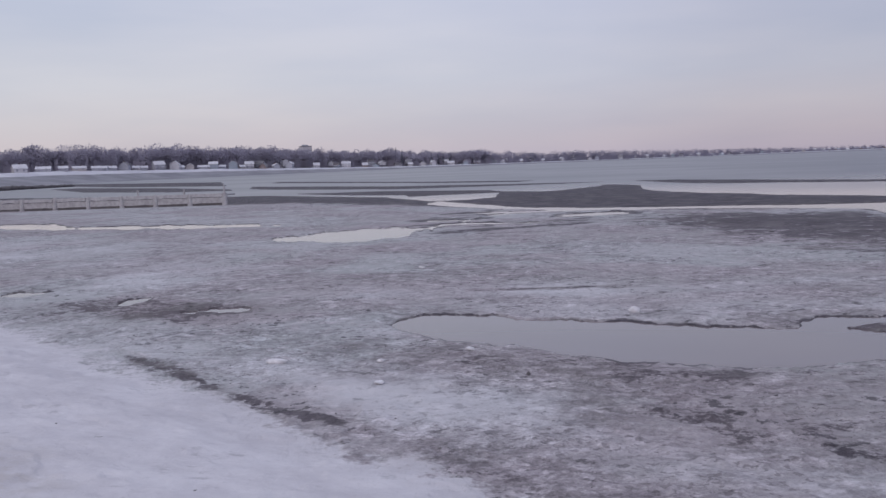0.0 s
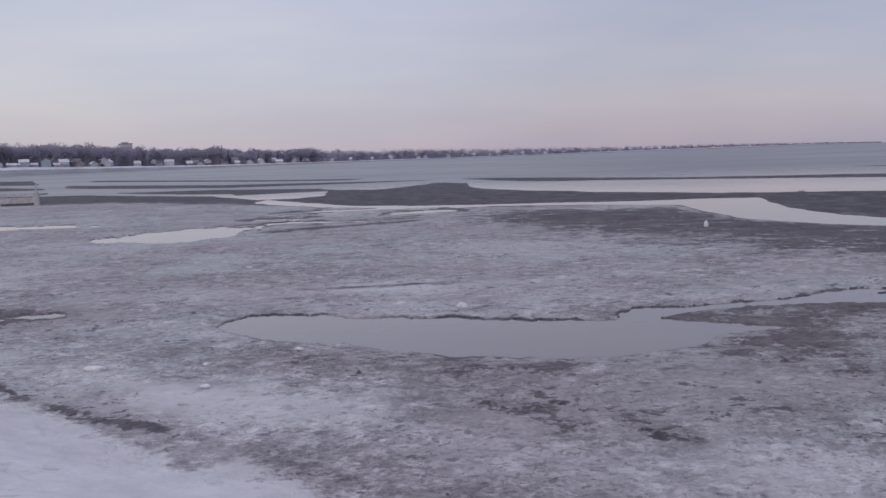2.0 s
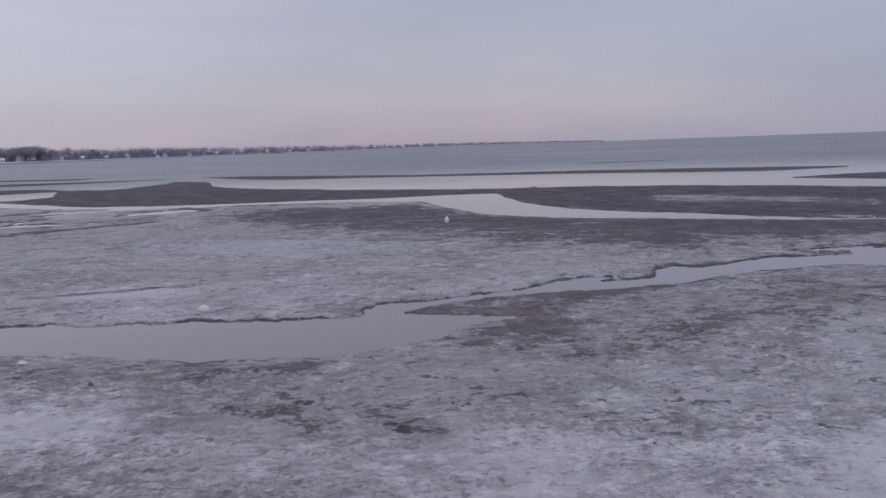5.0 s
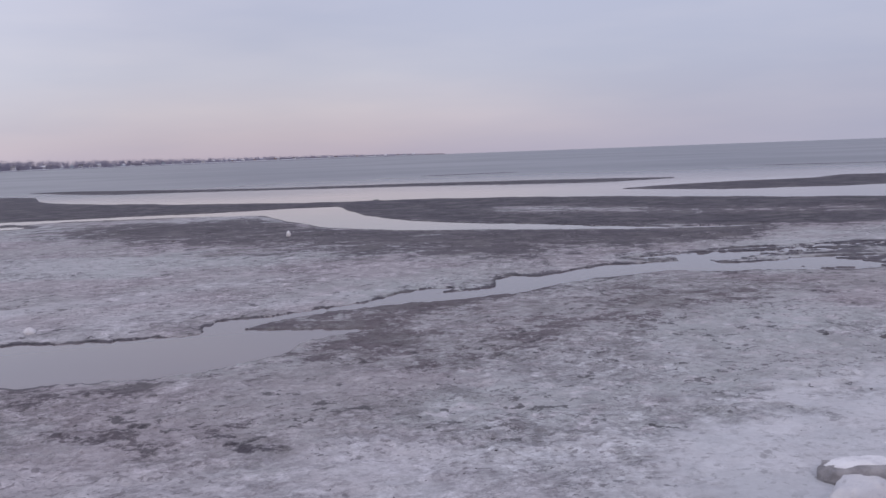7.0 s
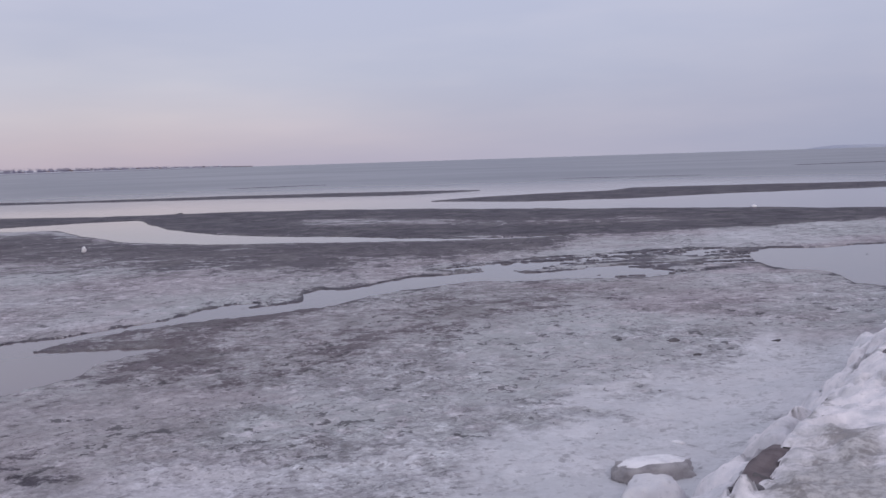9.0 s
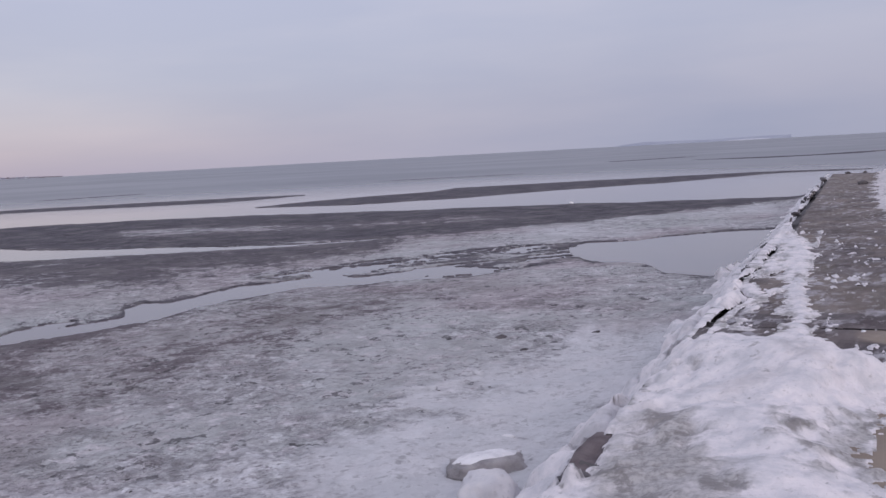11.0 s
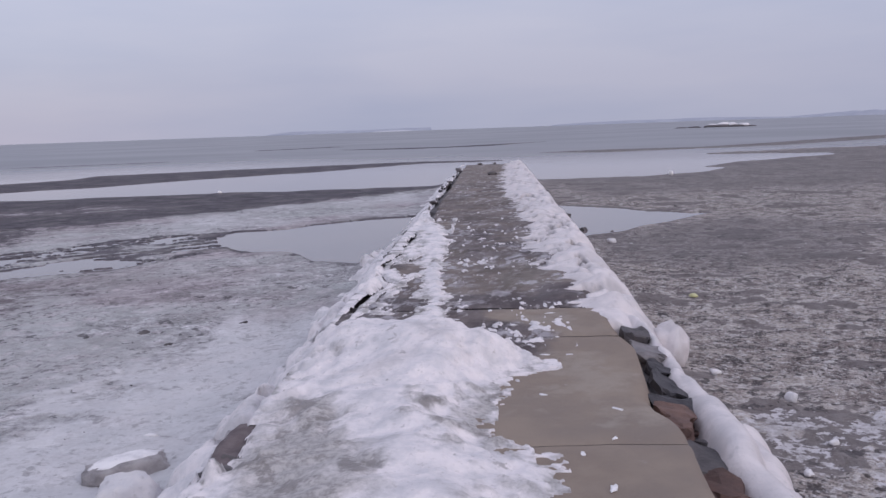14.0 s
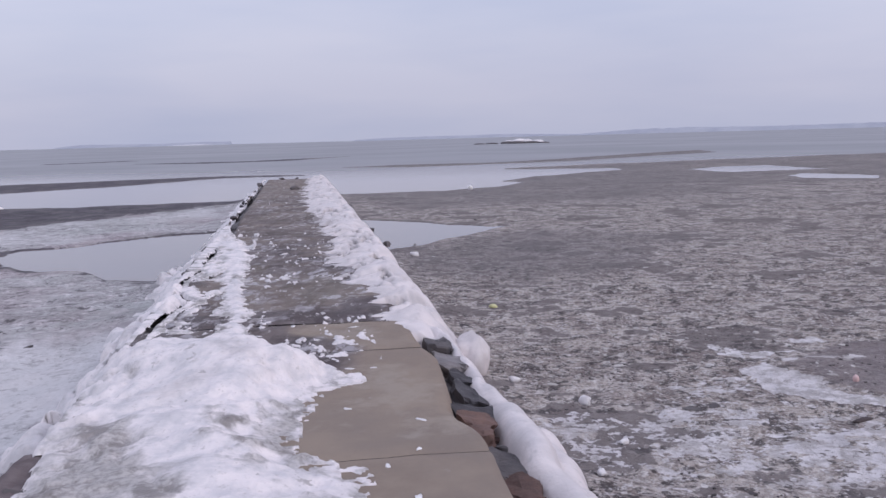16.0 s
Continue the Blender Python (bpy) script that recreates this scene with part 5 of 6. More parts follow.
def twigs(rg, out, x, y, z, h, n, wide):
    """A bare rounded crown of fine twigs over a tapered trunk, as triangles."""
    b = 0.035 * h
    for k in range(3):
        a = k * 2.1 + rg.random()
        out += [(x - b * math.cos(a), y - b * math.sin(a), z), (x + b * math.cos(a), y + b * math.sin(a), z), (x, y, z + 0.75 * h)]
    lobes = [(rg.uniform(0, 2 * math.pi), rg.uniform(0.25, 0.6), rg.uniform(0.42, 0.78), rg.uniform(0.45, 0.72)) for k in range(5)]
    for k in range(n):
        la, lr, lz, ls = lobes[k % 5]
        a, q = rg.uniform(0, 2 * math.pi), rg.uniform(-1, 1)
        r = math.sqrt(1 - q * q) * ls * wide * rg.uniform(0.2, 1.0) ** 0.5
        cx, cy = x + lr * wide * math.cos(la) + r * math.cos(a), y + lr * wide * math.sin(la) + r * math.sin(a)
        cz = z + h * lz + 0.36 * h * ls * q * rg.uniform(0.6, 1.0)
        w, l = 0.020 * h * rg.uniform(0.6, 1.6), 0.07 * h * rg.uniform(0.6, 1.3)
        b, up = rg.uniform(0, 2 * math.pi), rg.uniform(0.2, 1.0)
        cb, sb, flat = math.cos(b), math.sin(b), math.sqrt(1 - up * up) if up < 1 else 0
        out += [(cx - w * sb, cy + w * cb, cz), (cx + w * sb, cy - w * cb, cz + 0.4 * w), (cx + l * flat * cb, cy + l * flat * sb, cz + l * up)]


def soup(name, tris, material, label, category, kind="stuff"):
    v = np.array(tris)
    me = bpy.data.meshes.new(name)
    me.vertices.add(len(v))
    me.vertices.foreach_set("co", v.astype(np.float32).ravel())
    me.loops.add(len(v))
    me.loops.foreach_set("vertex_index", np.arange(len(v), dtype=np.int32))
    me.polygons.add(len(v) // 3)
    me.polygons.foreach_set("loop_start", np.arange(0, len(v), 3, dtype=np.int32))
    me.update(calc_edges=True)
    me.materials.append(material)
    return tagged(new(name, me), label, category, kind=kind)


def make_woods():
    rg = random.Random(3)
    tris, hazy = [], []
    az = 33.0
    while az > -33.2:
        d, zb, th = shore(az, SHORE_D), shore(az, SHORE_Z), shore(az, TREE_H)
        dens = 0.75 + 0.45 * float(fbm(np.array(az / 1.7), np.array(0.0), 161, 3))
        dense_zone = az > -1.5
        for row in range(4 if dense_zone else 2):
            into = tris if az > -4 else hazy
            if not dense_zone and rg.random() > dens + 0.25:
                continue
            off = (45 + 45 * row if dense_zone else 22 + 45 * row) + rg.uniform(-12, 12)
            a = az + rg.uniform(-0.2, 0.2)
            h = 1.02 * th * rg.uniform(0.74, 1.06) * (1.0 + 0.02 * row) * (0.93 + 0.12 * float(fbm(np.array(a / 2.2), np.array(3.0), 163, 2)))
            x, y = polar(a, d + off)
            twigs(rg, into, x, y, zb + 0.3, h, 520 if az > -3 else 170, (0.40 + 0.14 * rg.random()) * h)
            for q in range(22):              # undergrowth and stems below the crowns
                ux, uy = polar(a + rg.uniform(-0.35, 0.35) * 8 / d * 57, d + off + rg.uniform(-4, 4))
                uw, uh = rg.uniform(0.05, 0.12) * h, rg.uniform(0.25, 0.6) * h
                into += [(ux - uw, uy, zb), (ux + uw, uy, zb), (ux + rg.uniform(-1, 1) * uw, uy, zb + uh)]
        az -= (0.17 if dense_zone else 0.085) * rg.uniform(0.7, 1.3)
    az = 30.0
    while az > -33.0:                      # scrub between the houses
        d, zb = shore(az, SHORE_D), shore(az, SHORE_Z)
        x, y = polar(az, d + rg.uniform(5, 24))
        twigs(rg, tris, x, y, zb + 0.2, rg.uniform(1.2, 4.2), 44, 2.2)
        az -= rg.uniform(0.06, 0.24)
    soup("woods", tris, MAT_HAZED_BARK, "bare winter woods behind the far beach, haze mixed into their colour", "woods")
    soup("woods", hazy, MAT_HAZE, "line of bare trees along the far point, haze mixed into their colour", "woods")


def conifer(az, off, h):
    rg = random.Random(int(az * 100) + 999)
    tree = tagged(new("conifer"), "dark narrow evergreen standing among bare trees", "tree", "far evergreens")
    d, zb = shore(az, SHORE_D), shore(az, SHORE_Z)
    tris = []
    for k in range(150):
        t, a = rg.random() ** 0.8, rg.uniform(0, 2 * math.pi)
        r = 0.24 * h * (1 - t) * rg.uniform(0.4, 1) + 0.15
        z = h * (0.10 + 0.90 * t)
        w = 0.05 * h * (1 - 0.6 * t)
        tris += [(-w * math.sin(a), w * math.cos(a), z), (w * math.sin(a), -w * math.cos(a), z), (r * math.cos(a), r * math.sin(a), z - 0.07 * h)]
    crown = soup("crown", tris, MAT_PINE, "", "", "")
    crown.parent = tree
    bm = bmesh.new()
    bmesh.ops.create_cone(bm, cap_ends=True, segments=6, radius1=0.03 * h, radius2=0.01 * h, depth=0.6 * h)
    bmesh.ops.translate(bm, verts=bm.verts, vec=(0, 0, 0.3 * h))
    part("trunk", bm, MAT_HAZED_BARK, tree)
    tree.matrix_basis = pose(*polar(az, d + off), zb + 0.3)


def box(bm, x0, x1, y0, y1, z0, z1):
    m = bmesh.ops.create_cube(bm, size=1.0)["verts"]
    for v in m:
        v.co = Vector((x0 + (v.co.x + 0.5) * (x1 - x0), y0 + (v.co.y + 0.5) * (y1 - y0), z0 + (v.co.z + 0.5) * (z1 - z0)))


def house(az, off, w, dep, h, roof_h, wall, roof, turn, rg, porch=False, lift=0.0):
    names = ("white", "grey", "tan", "blue-grey", "brown")
    top = tagged(new("house"), f"{names[wall]} {'two' if h > 4.5 else 'one'}-storey beach house with {'snowy' if roof == 0 else 'grey'} gabled roof", "house", "houses on the far beach")
    bm = bmesh.new()
    box(bm, -w / 2, w / 2, -dep / 2, dep / 2, 0, h)
    for sx in (-1, 1):                     # gable ends
        v = [bm.verts.new((sx * w / 2, -dep / 2, h)), bm.verts.new((sx * w / 2, dep / 2, h)), bm.verts.new((sx * w / 2, 0, h + roof_h))]
        bm.faces.new(v)
    part("wall", bm, MAT_WALLS[wall], top)
    bm = bmesh.new()
    o, t = 0.4, 0.25
    for sy in (-1, 1):
        p = [(-w / 2 - o, sy * (dep / 2 + o), h - 0.2), (w / 2 + o, sy * (dep / 2 + o), h - 0.2), (w / 2 + o, 0, h + roof_h), (-w / 2 - o, 0, h + roof_h)]
        lo = [bm.verts.new(q) for q in p]
        hi = [bm.verts.new((q[0], q[1], q[2] + t)) for q in p]
        bm.faces.new(hi)
        bm.faces.new(lo[::-1])
        for k in range(4):
            bm.faces.new((lo[k], lo[(k + 1) % 4], hi[(k + 1) % 4], hi[k]))
    part("roof", bm, MAT_ROOFS[roof], top)
    floors = 2 if h > 4.5 else 1
    cols = max(2, int(w / 3.2))
    for f in range(floors):
        for c in range(cols):
            bm = bmesh.new()
            cx, cz = -w / 2 + (c + 0.5) * w / cols, 1.0 + f * 2.7
            box(bm, cx - 0.6, cx + 0.6, -dep / 2 - 0.06, -dep / 2 + 0.05, cz, cz + 1.35)
            part("window", bm, MAT_WINDOW, top)
    if rg.random() < 0.6:
        bm = bmesh.new()
        cx = rg.uniform(-0.3, 0.3) * w
        box(bm, cx - 0.4, cx + 0.4, 0.3, 1.1, h + roof_h * 0.5, h + roof_h + 0.9)
        part("chimney", bm, MAT_BRICK, top)
    if porch:
        bm = bmesh.new()
        box(bm, -w / 2, w / 2, -dep / 2 - 2.2, -dep / 2 - 0.07, 2.5, 2.75)
        part("porch_roof", bm, MAT_FARSNOW, top)
        for c in range(4):
            bm = bmesh.new()
            cx = -w / 2 + 0.2 + c * (w - 0.4) / 3
            box(bm, cx - 0.1, cx + 0.1, -dep / 2 - 2.1, -dep / 2 - 1.9, 0, 2.5)
            part("porch_post", bm, MAT_WALLS[0], top)
    x, y = polar(az, shore(az, SHORE_D) + off)
    top.matrix_basis = pose(x, y, shore(az, SHORE_Z) + 0.3 + lift, 0, 0, az + turn) @ Matrix.Scale(0.66, 4)


def make_houses():
    rg = random.Random(11)
    house(23.2, 10, 8, 7, 2.9, 2.4, 0, 0, 12, rg)
    house(22.0, 12, 9, 6, 2.0, 1.5, 1, 0, -8, rg)
    house(17.8, 16, 7, 7, 4.6, 2.2, 1, 1, 75, rg)
    house(16.0, 15, 9, 7, 4.6, 2.8, 1, 0, 20, rg, True)
    house(15.1, 16, 6, 8, 4.6, 3.0, 0, 0, 80, rg)
    house(14.3, 18, 7, 7, 3.0, 2.4, 2, 0, 95, rg)
    house(13.0, 14, 8, 7, 4.6, 2.2, 3, 0, 0, rg)
    house(11.9, 14, 7, 8, 5.0, 2.6, 3, 0, 88, rg)
    for row, start, lift in ((0, 11.0, 0.0), (1, 10.4, 1.6)):
        az = start
        while az > (-32.8 if row == 0 else -4.0):
            far = shore(az, SHORE_D)
            wall = rg.choice((0, 0, 0, 1, 1, 2, 3, 4))
            w = rg.uniform(6, 10)
            off = rg.uniform(8, 18) if row == 0 else rg.uniform(26, 36)
            house(az, off, w, rg.uniform(6, 8), rg.choice((2.7, 3.0, 4.6)), rg.uniform(2.0, 3.0), wall, rg.choice((0, 0, 0, 1, 2)), rg.choice((rg.uniform(-25, 25), rg.uniform(65, 115))), rg, rg.random() < 0.25, lift)
            az -= math.degrees((w + rg.choice((0.5, 2, 4, 8)) * (1 + 2 * row) + max(0, far - 1300) * 0.010) / far)
    # low sheds and fences half buried at the left
    for a, w in ((20.2, 9), (19.3, 7), (18.9, 5), (18.5, 6), (17.2, 5), (16.8, 6), (13.6, 8), (21.0, 6), (14.8, 5), (13.4, 5), (12.5, 6), (11.4, 5)):
        house(a, 12, w, 6, 2.2, 1.4, rg.choice((1, 2)), 0, rg.uniform(-15, 15), rg)


def apartment_block():
    top = tagged(new("apartment_building"), "grey flat-roofed apartment block rising over the woods", "building")
    w, dep, h = 9.5, 9, 18.4
    bm = bmesh.new()
    box(bm, -w / 2, w / 2, -dep / 2, dep / 2, 0, h)
    # wall colour is paled to carry the haze in front of it
    part("wall", bm, plain("hazed_render", (0.50, 0.475, 0.51), (0.56, 0.53, 0.56), 0.3, 0.9, 0.0), top)
    bm = bmesh.new()
    box(bm, -w / 2 - 0.3, w / 2 + 0.3, -dep / 2 - 0.3, dep / 2 + 0.3, h, h + 0.6)
    part("roof", bm, MAT_ROOFS[1], top)
    bm = bmesh.new()
    box(bm, -3, 2, -2, 3, h + 0.6, h + 1.8)
    part("plant_room", bm, MAT_WALLS[1], top)
    for f in range(5):
        for c in range(4):
            bm = bmesh.new()
            cx, cz = -w / 2 + (c + 0.5) * w / 4, 1.2 + f * 3.2
            box(bm, cx - 0.7, cx + 0.7, -dep / 2 - 0.08, -dep / 2 + 0.05, cz, cz + 1.5)
            part("window", bm, MAT_WINDOW, top)
    az = 7.75
    top.matrix_basis = pose(*polar(az, shore(az, SHORE_D) + 215), 4.5, 0, 0, az + 15)


make_shore()
make_woods()
for a, o, h in ((2.55, 30, 16.5), (2.2, 36, 14), (0.1, 24, 12.5), (-0.2, 22, 11.5), (-0.55, 20, 11), (0.5, 28, 12), (-1.9, 14, 8.5), (-2.3, 14, 8), (-7.8, 14, 8)):
    conifer(a, o, h)
make_houses()
apartment_block()


# ---- low land on the horizon ----
def far_ridge(a0, a1, d, heights, material, label):
    az = np.arange(a0, a1, -0.05)
    top = np.interp(np.linspace(0, 1, len(az)), np.linspace(0, 1, len(heights)), heights) * (1 + 0.12 * fbm(az / 0.35, az * 0 + a0, 171, 4))
    rows = []
    for off, f in ((0, 0), (30, 0.8), (80, 1.0), (300, 0.9), (320, 0)):
        r = d + off
        rows.append(np.stack([-r * np.sin(np.radians(az)), r * np.cos(np.radians(az)), f * top - (0.3 if f == 0 else 0)], 1))
    tagged(grid_mesh("distant_shore", np.concatenate(rows), 5, len(az), None, None, material), label, "shore", kind="structure")


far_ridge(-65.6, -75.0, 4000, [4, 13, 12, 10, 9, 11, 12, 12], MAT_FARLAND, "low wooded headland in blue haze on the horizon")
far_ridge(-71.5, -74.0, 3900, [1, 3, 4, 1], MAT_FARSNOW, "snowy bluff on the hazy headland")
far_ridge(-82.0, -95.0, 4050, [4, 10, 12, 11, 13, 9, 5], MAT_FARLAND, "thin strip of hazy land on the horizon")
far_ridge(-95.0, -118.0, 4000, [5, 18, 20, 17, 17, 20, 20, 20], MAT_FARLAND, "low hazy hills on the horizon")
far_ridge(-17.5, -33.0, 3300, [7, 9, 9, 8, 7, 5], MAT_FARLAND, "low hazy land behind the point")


def make_island():
    isle = tagged(new("rock_island"), "low dark rock islet capped with white ice", "islet")
    for k, (az, d, sx, sy, sz, ice) in enumerate([(-89.3, 330, 4.5, 3, 0.55, 0), (-90.0, 332, 4, 3, 0.7, 0), (-90.9, 331, 5, 4, 1.0, 0), (-91.5, 330, 7, 5, 1.0, 0), (-92.3, 329, 6, 5, 0.9, 0), (-93.0, 328, 4, 3, 0.7, 0),
                                                   (-91.0, 333, 3.5, 4, 1.3, 1), (-91.6, 333, 5, 4, 1.7, 1), (-92.1, 333, 4, 4, 1.45, 1), (-92.7, 331, 4, 4, 1.3, 1)]):
        ob = lump("ice_cap" if ice else "rock", MAT_ICE if ice else MAT_STONE, (sx, sy, sz), 300 + k, 0.3, isle)
        ob.matrix_basis = pose(*polar(az, d), -0.25, 0, 0, az)


make_island()


# ---- the old pier on the flat ----
def make_pier():
    pier = tagged(new("pier"), "low timber pier thickly coated with grey ice", "pier")
    a, b = Vector((-52.0, 75.6, 0)), Vector((-15.7, 71.0, 0))
    n = 14
    along = (b - a).normalized()
    ang = math.degrees(math.atan2(along.y, along.x))
    step = (b - a).length / n
    for k in range(n + 1):
        bm = bmesh.new()
        bmesh.ops.create_cone(bm, cap_ends=True, segments=10, radius1=0.21, radius2=0.17, depth=1.0)
        bmesh.ops.translate(bm, verts=bm.verts, vec=(0, 0, 0.42))
        for v in bm.verts:
            v.co += Vector((0.03 * noise.noise(v.co * 4 + Vector((k, 0, 0))), 0, 0.04 * noise.noise(v.co * 5 + Vector((0, k, 0)))))
        ob = part("post", bm, MAT_FROSTWOOD, pier, "ice-coated timber post")
        ob.matrix_basis = pose(*(a + along * step * k), 0, 0, ang)
        if k == n:
            continue
        for name, z0, z1, dep, mat in (("top_beam", 0.64, 0.88, 0.30, MAT_FROSTWOOD), ("board", 0.36, 0.60, 0.14, MAT_FROSTWOOD), ("lower_board", 0.20, 0.37, 0.16, MAT_FROSTWOOD), ("sill", 0.0, 0.20, 0.14, MAT_STONE)):
            bm = bmesh.new()
            bmesh.ops.create_grid(bm, x_segments=10, y_segments=1, size=0.5)
            geo = bmesh.ops.extrude_face_region(bm, geom=bm.faces[:])
            up = [v for v in geo["geom"] if isinstance(v, bmesh.types.BMVert)]
            for v in bm.verts:
                hi = v in up
                wob = 0.05 * noise.noise(Vector((v.co.x * 6, k * 3.1, z0 * 9)))
                v.co = Vector(((v.co.x + 0.5) * (step - 0.3) + 0.15, v.co.y * dep, (z1 + 0.5 * wob if hi else z0 + wob)))
            bmesh.ops.recalc_face_normals(bm, faces=bm.faces)
            part(name, bm, mat, pier).matrix_basis = pose(*(a + along * step * k), 0, 0, ang)
    bm = bmesh.new()
    box(bm, 0, (b - a).length, 0.1, 2.2, 0.70, 0.80)
    part("deck", bm, MAT_FROSTWOOD, pier, "grey frosted plank deck").matrix_basis = pose(*a, 0, 0, ang)
    bm = bmesh.new()
    bmesh.ops.create_cone(bm, cap_ends=True, segments=8, radius1=0.09, radius2=0.07, depth=1.5)
    bmesh.ops.translate(bm, verts=bm.verts, vec=(0, 0, 0.75))
    part("end_post", bm, MAT_FROSTWOOD, pier, "taller end post").matrix_basis = pose(*(b - along * 0.1 + Vector((0, 0.4, 0))), 0, 0, ang)


make_pier()


def stake(x, y, h):
    bm = bmesh.new()
    bmesh.ops.create_cone(bm, cap_ends=True, segments=8, radius1=0.13, radius2=0.08, depth=h)
    bmesh.ops.translate(bm, verts=bm.verts, vec=(0, 0, h / 2 - 0.2))
    tagged(part("marker_stake", bm, MAT_FROSTWOOD), "short white stake standing out of the shallows", "stake", "stakes off the pier").matrix_basis = pose(x, y, 0)


stake(-32.5, 105, 1.0)
stake(-27.0, 103, 1.0)


def make_breakwater():
    water_stones = tagged(new("breakwater"), "low dark stone breakwater far along the shore", "breakwater")
    rg = random.Random(5)
    for k in range(40):
        az = 27 - 6.5 * k / 40
        ob = lump("stone", MAT_STONE, (3.2, 2.2, 1.5 - 0.6 * k / 40), 400 + k, 0.35, water_stones, detail=1)
        ob.matrix_basis = pose(*polar(az, 215 + 1.6 * k + rg.uniform(-0.5, 0.5)), -0.3, 0, 0, rg.uniform(0, 360))


make_breakwater()

# ---- loose things on the flat ----
def put(ob, x, y, turn=0.0, sink=0.01, z=None):
    if z is None:
        z = float(ground_fields(np.array([float(x)]), np.array([float(y)]))[0][0])
        z = max(z, -0.06)
    ob.matrix_basis = pose(x, y, z - sink, 0, 0, turn)


for k, (x, y, s, t) in enumerate([(2.9, 14.85, (0.22, 0.17, 0.14), "white ice lump lying on the frosted flat"), (12.9, 27.5, (0.20, 0.18, 0.24), "upright white ice lump on the frosted flat"),
                                  (0.3, 12.3, (0.22, 0.16, 0.06), "thin white ice flake beside the pool"), (-2.1, 11.9, (0.34, 0.2, 0.08), "flat white ice piece on grey mud"),
                                  (-0.8, 11.7, (0.14, 0.12, 0.07), "small white ice crumb on grey mud"), (-0.75, 10.5, (0.22, 0.14, 0.05), "thin white ice flake on grey mud"),
                                  (-0.5, 22.5, (0.22, 0.18, 0.07), "small white ice piece on the far flat"), (8.7, -0.8, (0.20, 0.14, 0.11), "bluish white ice lump on dark mud"),
                                  (9.5, -0.2, (0.16, 0.12, 0.08), "white ice crumb at the foot of the jetty"), (45.0, 1.0, (0.28, 0.24, 0.26), "white ice lump at the waterline"),
                                  (39.0, 20.0, (0.3, 0.25, 0.2), "white ice lump at the waterline"), (20.1, 1.6, (0.32, 0.22, 0.12), "white ice piece beside the dark pool"),
                                  (7.05, 4.25, (0.2, 0.1, 0.03), "frosted ice crumb in the snow"),
                                  (7.6, -1.0, (0.14, 0.1, 0.06), "white ice crumb on dark mud"), (6.9, -0.75, (0.12, 0.09, 0.06), "white ice crumb at the foot of the jetty")]):
    ob = lump("ice_lump", MAT_ICE, tuple(0.72 * q for q in s), 500 + k, 0.5)
    tagged(ob, t, "ice lump")
    put(ob, x, y, k * 53)

WET_STONES = [(0.3, 14.8, (0.26, 0.14, 0.09)), (0.9, 12.75, (0.16, 0.12, 0.12)), (2.5, 11.45, (0.20, 0.12, 0.09)), (5.0, 12.75, (0.15, 0.1, 0.09)), (0.9, 10.7, (0.07, 0.06, 0.08)),
                               (22.6, 2.45, (0.42, 0.3, 0.2)), (22.4, 1.8, (0.34, 0.22, 0.16)), (22.2, 8.7, (0.2, 0.14, 0.12)), (26.8, 46.0, (0.6, 0.35, 0.2)), (9.9, 29.3, (0.24, 0.18, 0.08))]
FLAT_STONES = [(10.5, 7.2, (0.34, 0.1, 0.05)), (10.8, 6.6, (0.24, 0.16, 0.09)), (10.2, 5.9, (0.22, 0.08, 0.06)), (11.5, 5.6, (0.32, 0.12, 0.06)), (-4.0, 9.6, (0.06, 0.05, 0.03)), (-2.9, 7.9, (0.16, 0.09, 0.035)), (-1.75, 6.5, (0.07, 0.05, 0.03)), (-3.4, 8.3, (0.05, 0.04, 0.03)), (0.45, 6.3, (0.05, 0.04, 0.03)),
                               (50.1, 10.2, (0.6, 0.4, 0.35)), (-0.5, 14.6, (0.12, 0.08, 0.05)), (8.5, -1.7, (0.3, 0.2, 0.05)), (8.55, -1.9, (0.18, 0.12, 0.06)), (12.3, -2.0, (0.14, 0.1, 0.07)), (28.4, 0.5, (0.2, 0.14, 0.08)), (26.9, 1.6, (0.16, 0.12, 0.08))]
for k, (x, y, s) in enumerate(WET_STONES + FLAT_STONES):
    ob = rock("small_rock", MAT_STONE, tuple(0.8 * q for q in s), 600 + k)
    tagged(ob, "small dark wet stone lying in mud or shallow water", "stone", "loose stones on the flat")
    put(ob, x, y, k * 71 % 60 - 30, 0.02)

# a floe with a snowy top and its round neighbour beside the jetty
floe = tagged(new("ice_floe"), "stranded grey ice block with a snowy white top", "ice block")
body = craggy("body", plain("grey_old_ice", (0.25, 0.23, 0.24), (0.44, 0.41, 0.42), 7, 0.5, 0.7), (0.60, 0.32, 0.20), 8.3, True, floe)
cap = craggy("snow_cap", MAT_ICE, (0.52, 0.25, 0.07), 3.1, False, floe)
cap.location = (0.03, 0.02, 0.145)
floe.matrix_basis = pose(6.20, 3.95, -0.05, 2, -2, -38)
boulder = craggy("ice_boulder", MAT_BOULDER, (0.50, 0.44, 0.27), 5.7, False)
tagged(boulder, "rounded white ice boulder beside the jetty", "ice boulder")
put(boulder, 5.60, 3.55, 20, 0.07)

bulge = lump("ice_bulge", MAT_GLAZE, (0.48, 0.34, 0.40), 704, 0.42, detail=3)
tagged(bulge, "rounded white ice bulge clinging to the jetty side", "ice boulder")
bx, by = jet_xy(4.55, -1.90)
bulge.matrix_basis = pose(bx, by, 0.06, 0, 0, 20)

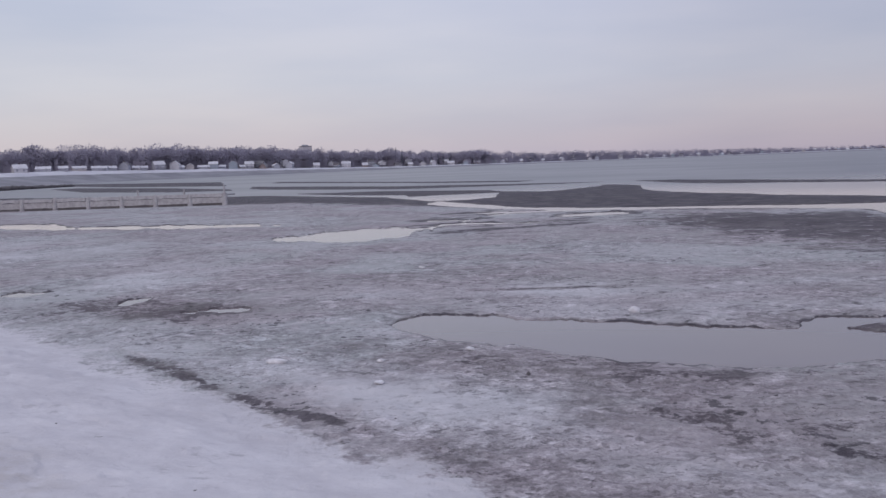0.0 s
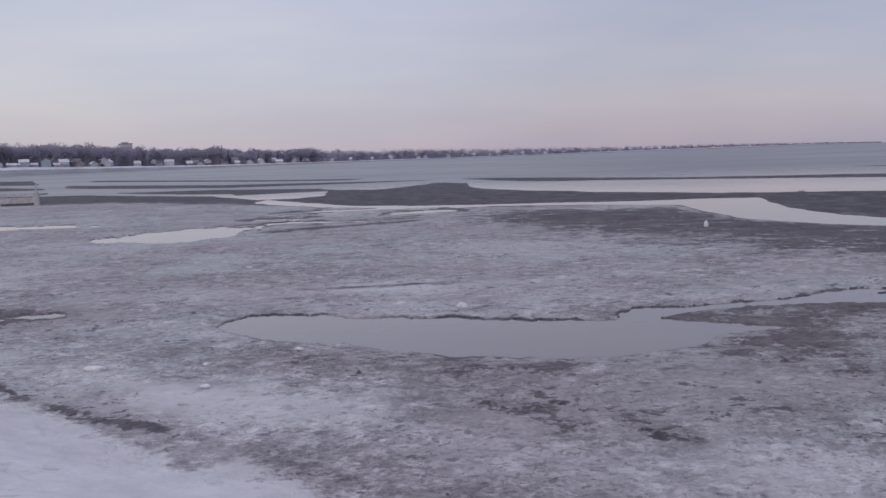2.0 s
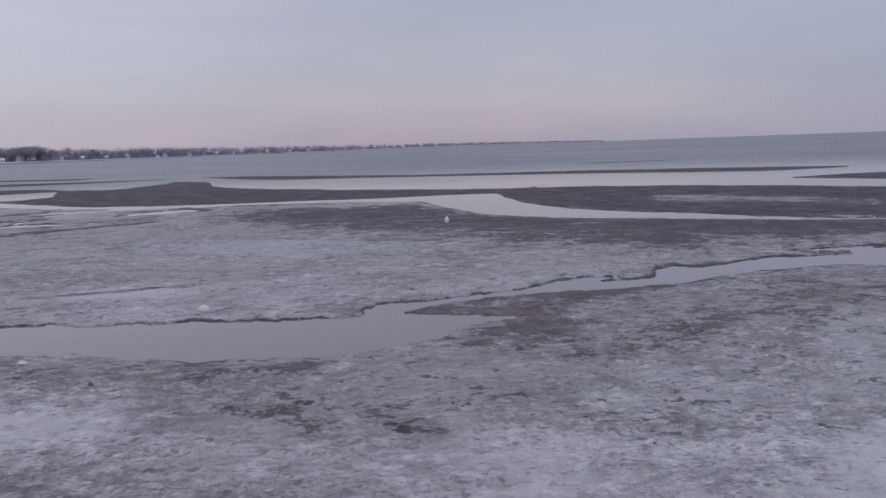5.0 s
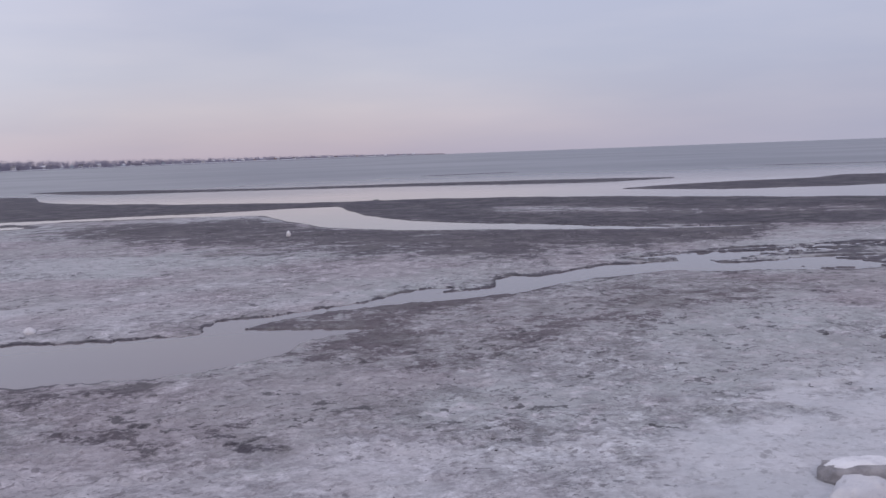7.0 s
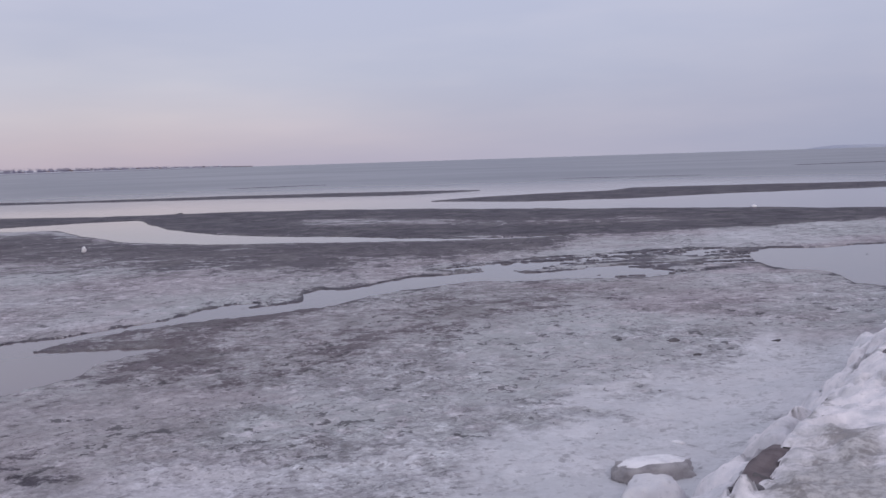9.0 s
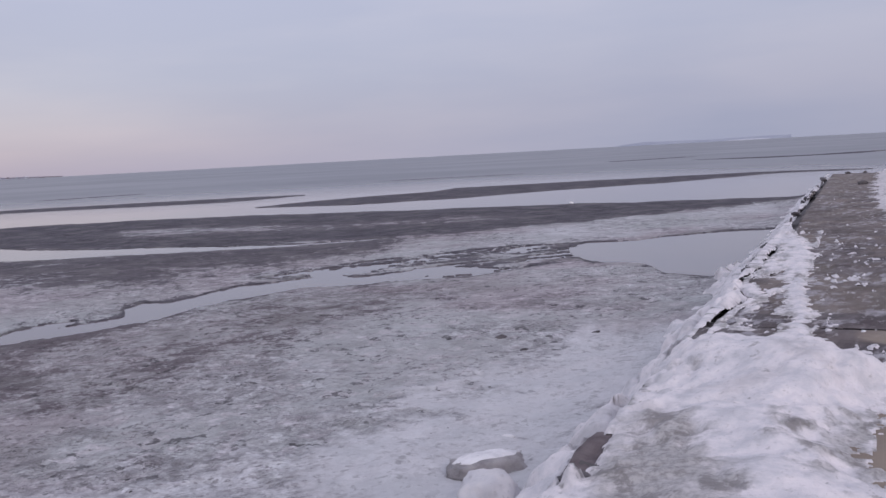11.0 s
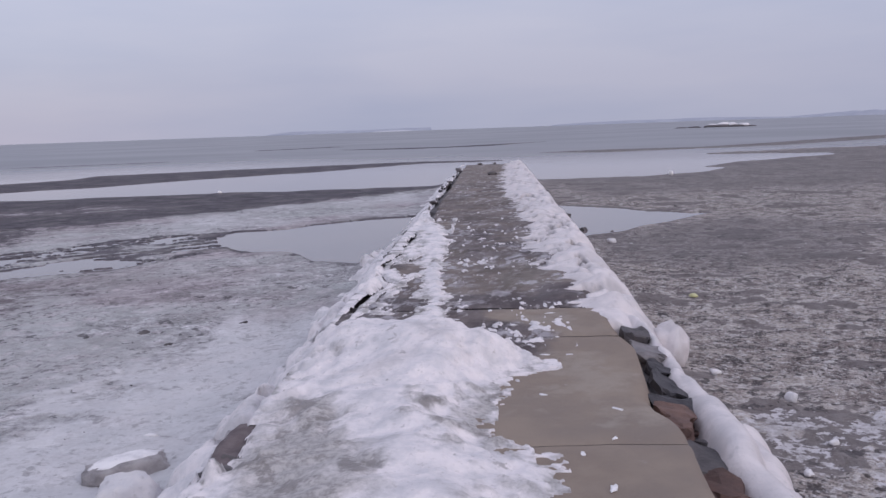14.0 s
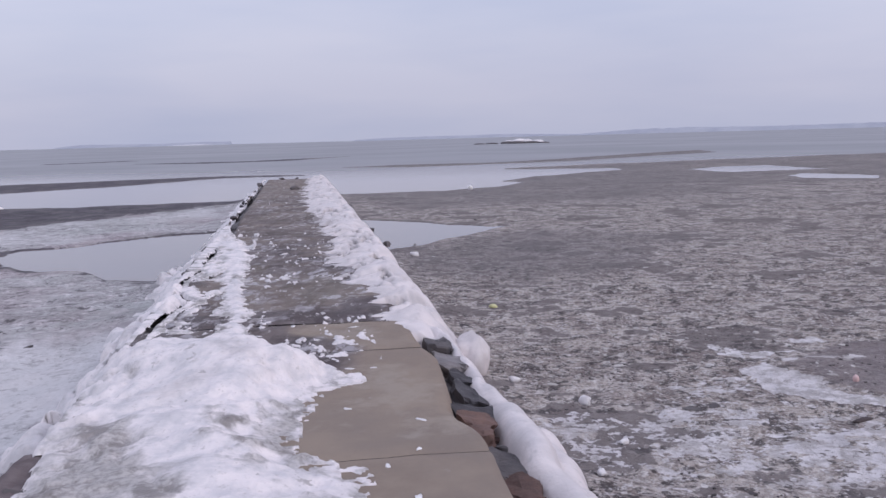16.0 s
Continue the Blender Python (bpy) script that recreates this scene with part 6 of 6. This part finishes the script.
shell = lump("yellow_scrap", MAT_YELLOW, (0.17, 0.12, 0.05), 705, 0.3)
tagged(shell, "pale yellow scrap lying on dark mud", "litter")
put(shell, 13.8, 0.0, 20)
ball = lump("pink_float", MAT_PINK, (0.07, 0.06, 0.07), 706, 0.06, detail=3)
tagged(ball, "small faded pink float on dark red mud", "float")
put(ball, 9.4, -3.4, 0)
slab = lump("driftwood", plain("dark_wet_wood", (0.05, 0.04, 0.045), (0.09, 0.07, 0.07), 6, 0.7, 0.5), (0.22, 0.07, 0.03), 707, 0.3)
tagged(slab, "dark wet driftwood lying in snow", "driftwood")
put(slab, 8.15, -3.0, -60)

# ---- countless small flakes and clods on the flats ----
def island_material(name, a, b, rough):
    n = Nodes(name)
    c = n.mix(n.island(), a, b)
    c = n.mix(n.band(n.noise(30, 3, 0.6), 0.5, 0.65, 0.0, 0.5), c, tuple(0.6 * v for v in a))
    return n.done(c, rough, 0.2)


def scatter(name, label, material, count, az, reach, size, thick, seed, keep):
    """Thin irregular pieces lying on the ground, joined into one mesh."""
    rg = np.random.default_rng(seed)
    r = 1 / rg.uniform(1 / reach[1], 1 / reach[0], count)
    a = np.radians(rg.uniform(*az, count))
    x, y = -r * np.sin(a), r * np.cos(a)
    h, frost, snow, wet, rust, silt = ground_fields(x, y)
    ok = keep(x, y, h, frost, snow, silt, rg.random(count))
    verts, faces = [], []
    for px, py, pz in zip(x[ok], y[ok], h[ok]):
        n, turn = int(rg.integers(5, 9)), rg.uniform(0, 6.28)
        sx = size[0] + (size[1] - size[0]) * rg.random() ** 2.5
        sy, t, lean = sx * rg.uniform(0.35, 0.9), thick * rg.uniform(0.5, 1.4), rg.uniform(-0.12, 0.12)
        base = len(verts)
        for level in (-0.01, t):
            grow = 1.0 if level < 0 else 0.8
            for q in range(n):
                w = 6.283 * q / n
                f = grow * (0.75 + 0.5 * hash2(q * 1.7, px * 3.1, seed))
                dx, dy = sx * f * math.cos(w), sy * f * math.sin(w)
                verts.append((px + dx * math.cos(turn) - dy * math.sin(turn), py + dx * math.sin(turn) + dy * math.cos(turn), pz + level + lean * dx))
        faces.append(tuple(range(base + n, base + 2 * n)))
        faces += [(base + q, base + (q + 1) % n, base + n + (q + 1) % n, base + n + q) for q in range(n)]
    me = bpy.data.meshes.new(name)
    me.from_pydata(verts, [], faces)
    me.materials.append(material)
    return tagged(new(name, me), label, name.replace("_", " "), kind="stuff")


MAT_FLAKE = island_material("thin_ice_flake", (0.24, 0.215, 0.21), (0.60, 0.57, 0.57), 0.6)
MAT_CLOD = island_material("wet_mud_clod", (0.045, 0.038, 0.042), (0.12, 0.102, 0.108), 0.6)


def right_flat(x, y, h, frost, snow, silt, chance):
    clumps = fbm(x / 0.9, y / 0.9, 201, 3)
    return (silt > 0.9) & (h > 0.0) & (snow < 0.3) & (chance < 0.35 + 1.2 * clumps)


def left_flat(x, y, h, frost, snow, silt, chance):
    clumps = fbm(x / 1.2, y / 1.2, 205, 3)
    u, v = jet_uv(x, y)
    return (silt < 0.05) & (h > 0.01) & (snow < 0.15) & (np.abs(v) > 2.2) & (chance < 0.30 + 1.2 * clumps - 0.5 * smooth(0.85, 1.05, frost))


scatter("ice_flakes", "thin grey and white ice flakes strewn over dark mud", MAT_FLAKE, 6500, (-116, -62), (5.5, 22), (0.012, 0.07), 0.005, 31, right_flat)
scatter("mud_clods", "small dark wet clods of mud between ice flakes", MAT_CLOD, 5000, (-116, -62), (5.5, 18), (0.008, 0.035), 0.006, 37, right_flat)
scatter("mud_clods", "small dark clods of mud on the frosted flat", MAT_CLOD, 900, (-62, 26), (6.0, 18), (0.008, 0.028), 0.004, 43, left_flat)

# crumbs of ice on the bare concrete
rng2 = random.Random(21)
proto = [lump("ice_chip", MAT_ICE, (0.06 + 0.025 * k, 0.04, 0.007), 720 + k, 0.6, detail=2) for k in range(3)]
for o in proto:
    tagged(o, "small white ice chip on the jetty top", "ice chip", "ice chips on the jetty")
spots = [(1.35, -0.55), (2.45, -0.62), (1.0, -0.98), (0.45, -0.9), (1.65, -0.25), (2.9, -0.9), (3.6, -0.4), (0.2, -0.7), (-0.3, -0.8), (3.9, 0.1), (4.3, -0.2), (4.1, -0.75), (6.0, -0.2), (7.5, 0.0), (8.6, -0.3), (9.4, -0.1), (11, -0.2), (12.3, 0.2)]
for k, (u, v) in enumerate(spots):
    x, y = jet_xy(u, v)
    m = pose(x, y, JET_TOP - 0.002, 0, 0, rng2.uniform(0, 360))
    if k < 3:
        proto[k].matrix_basis = m
    else:
        copy_thing(proto[k % 3], m)
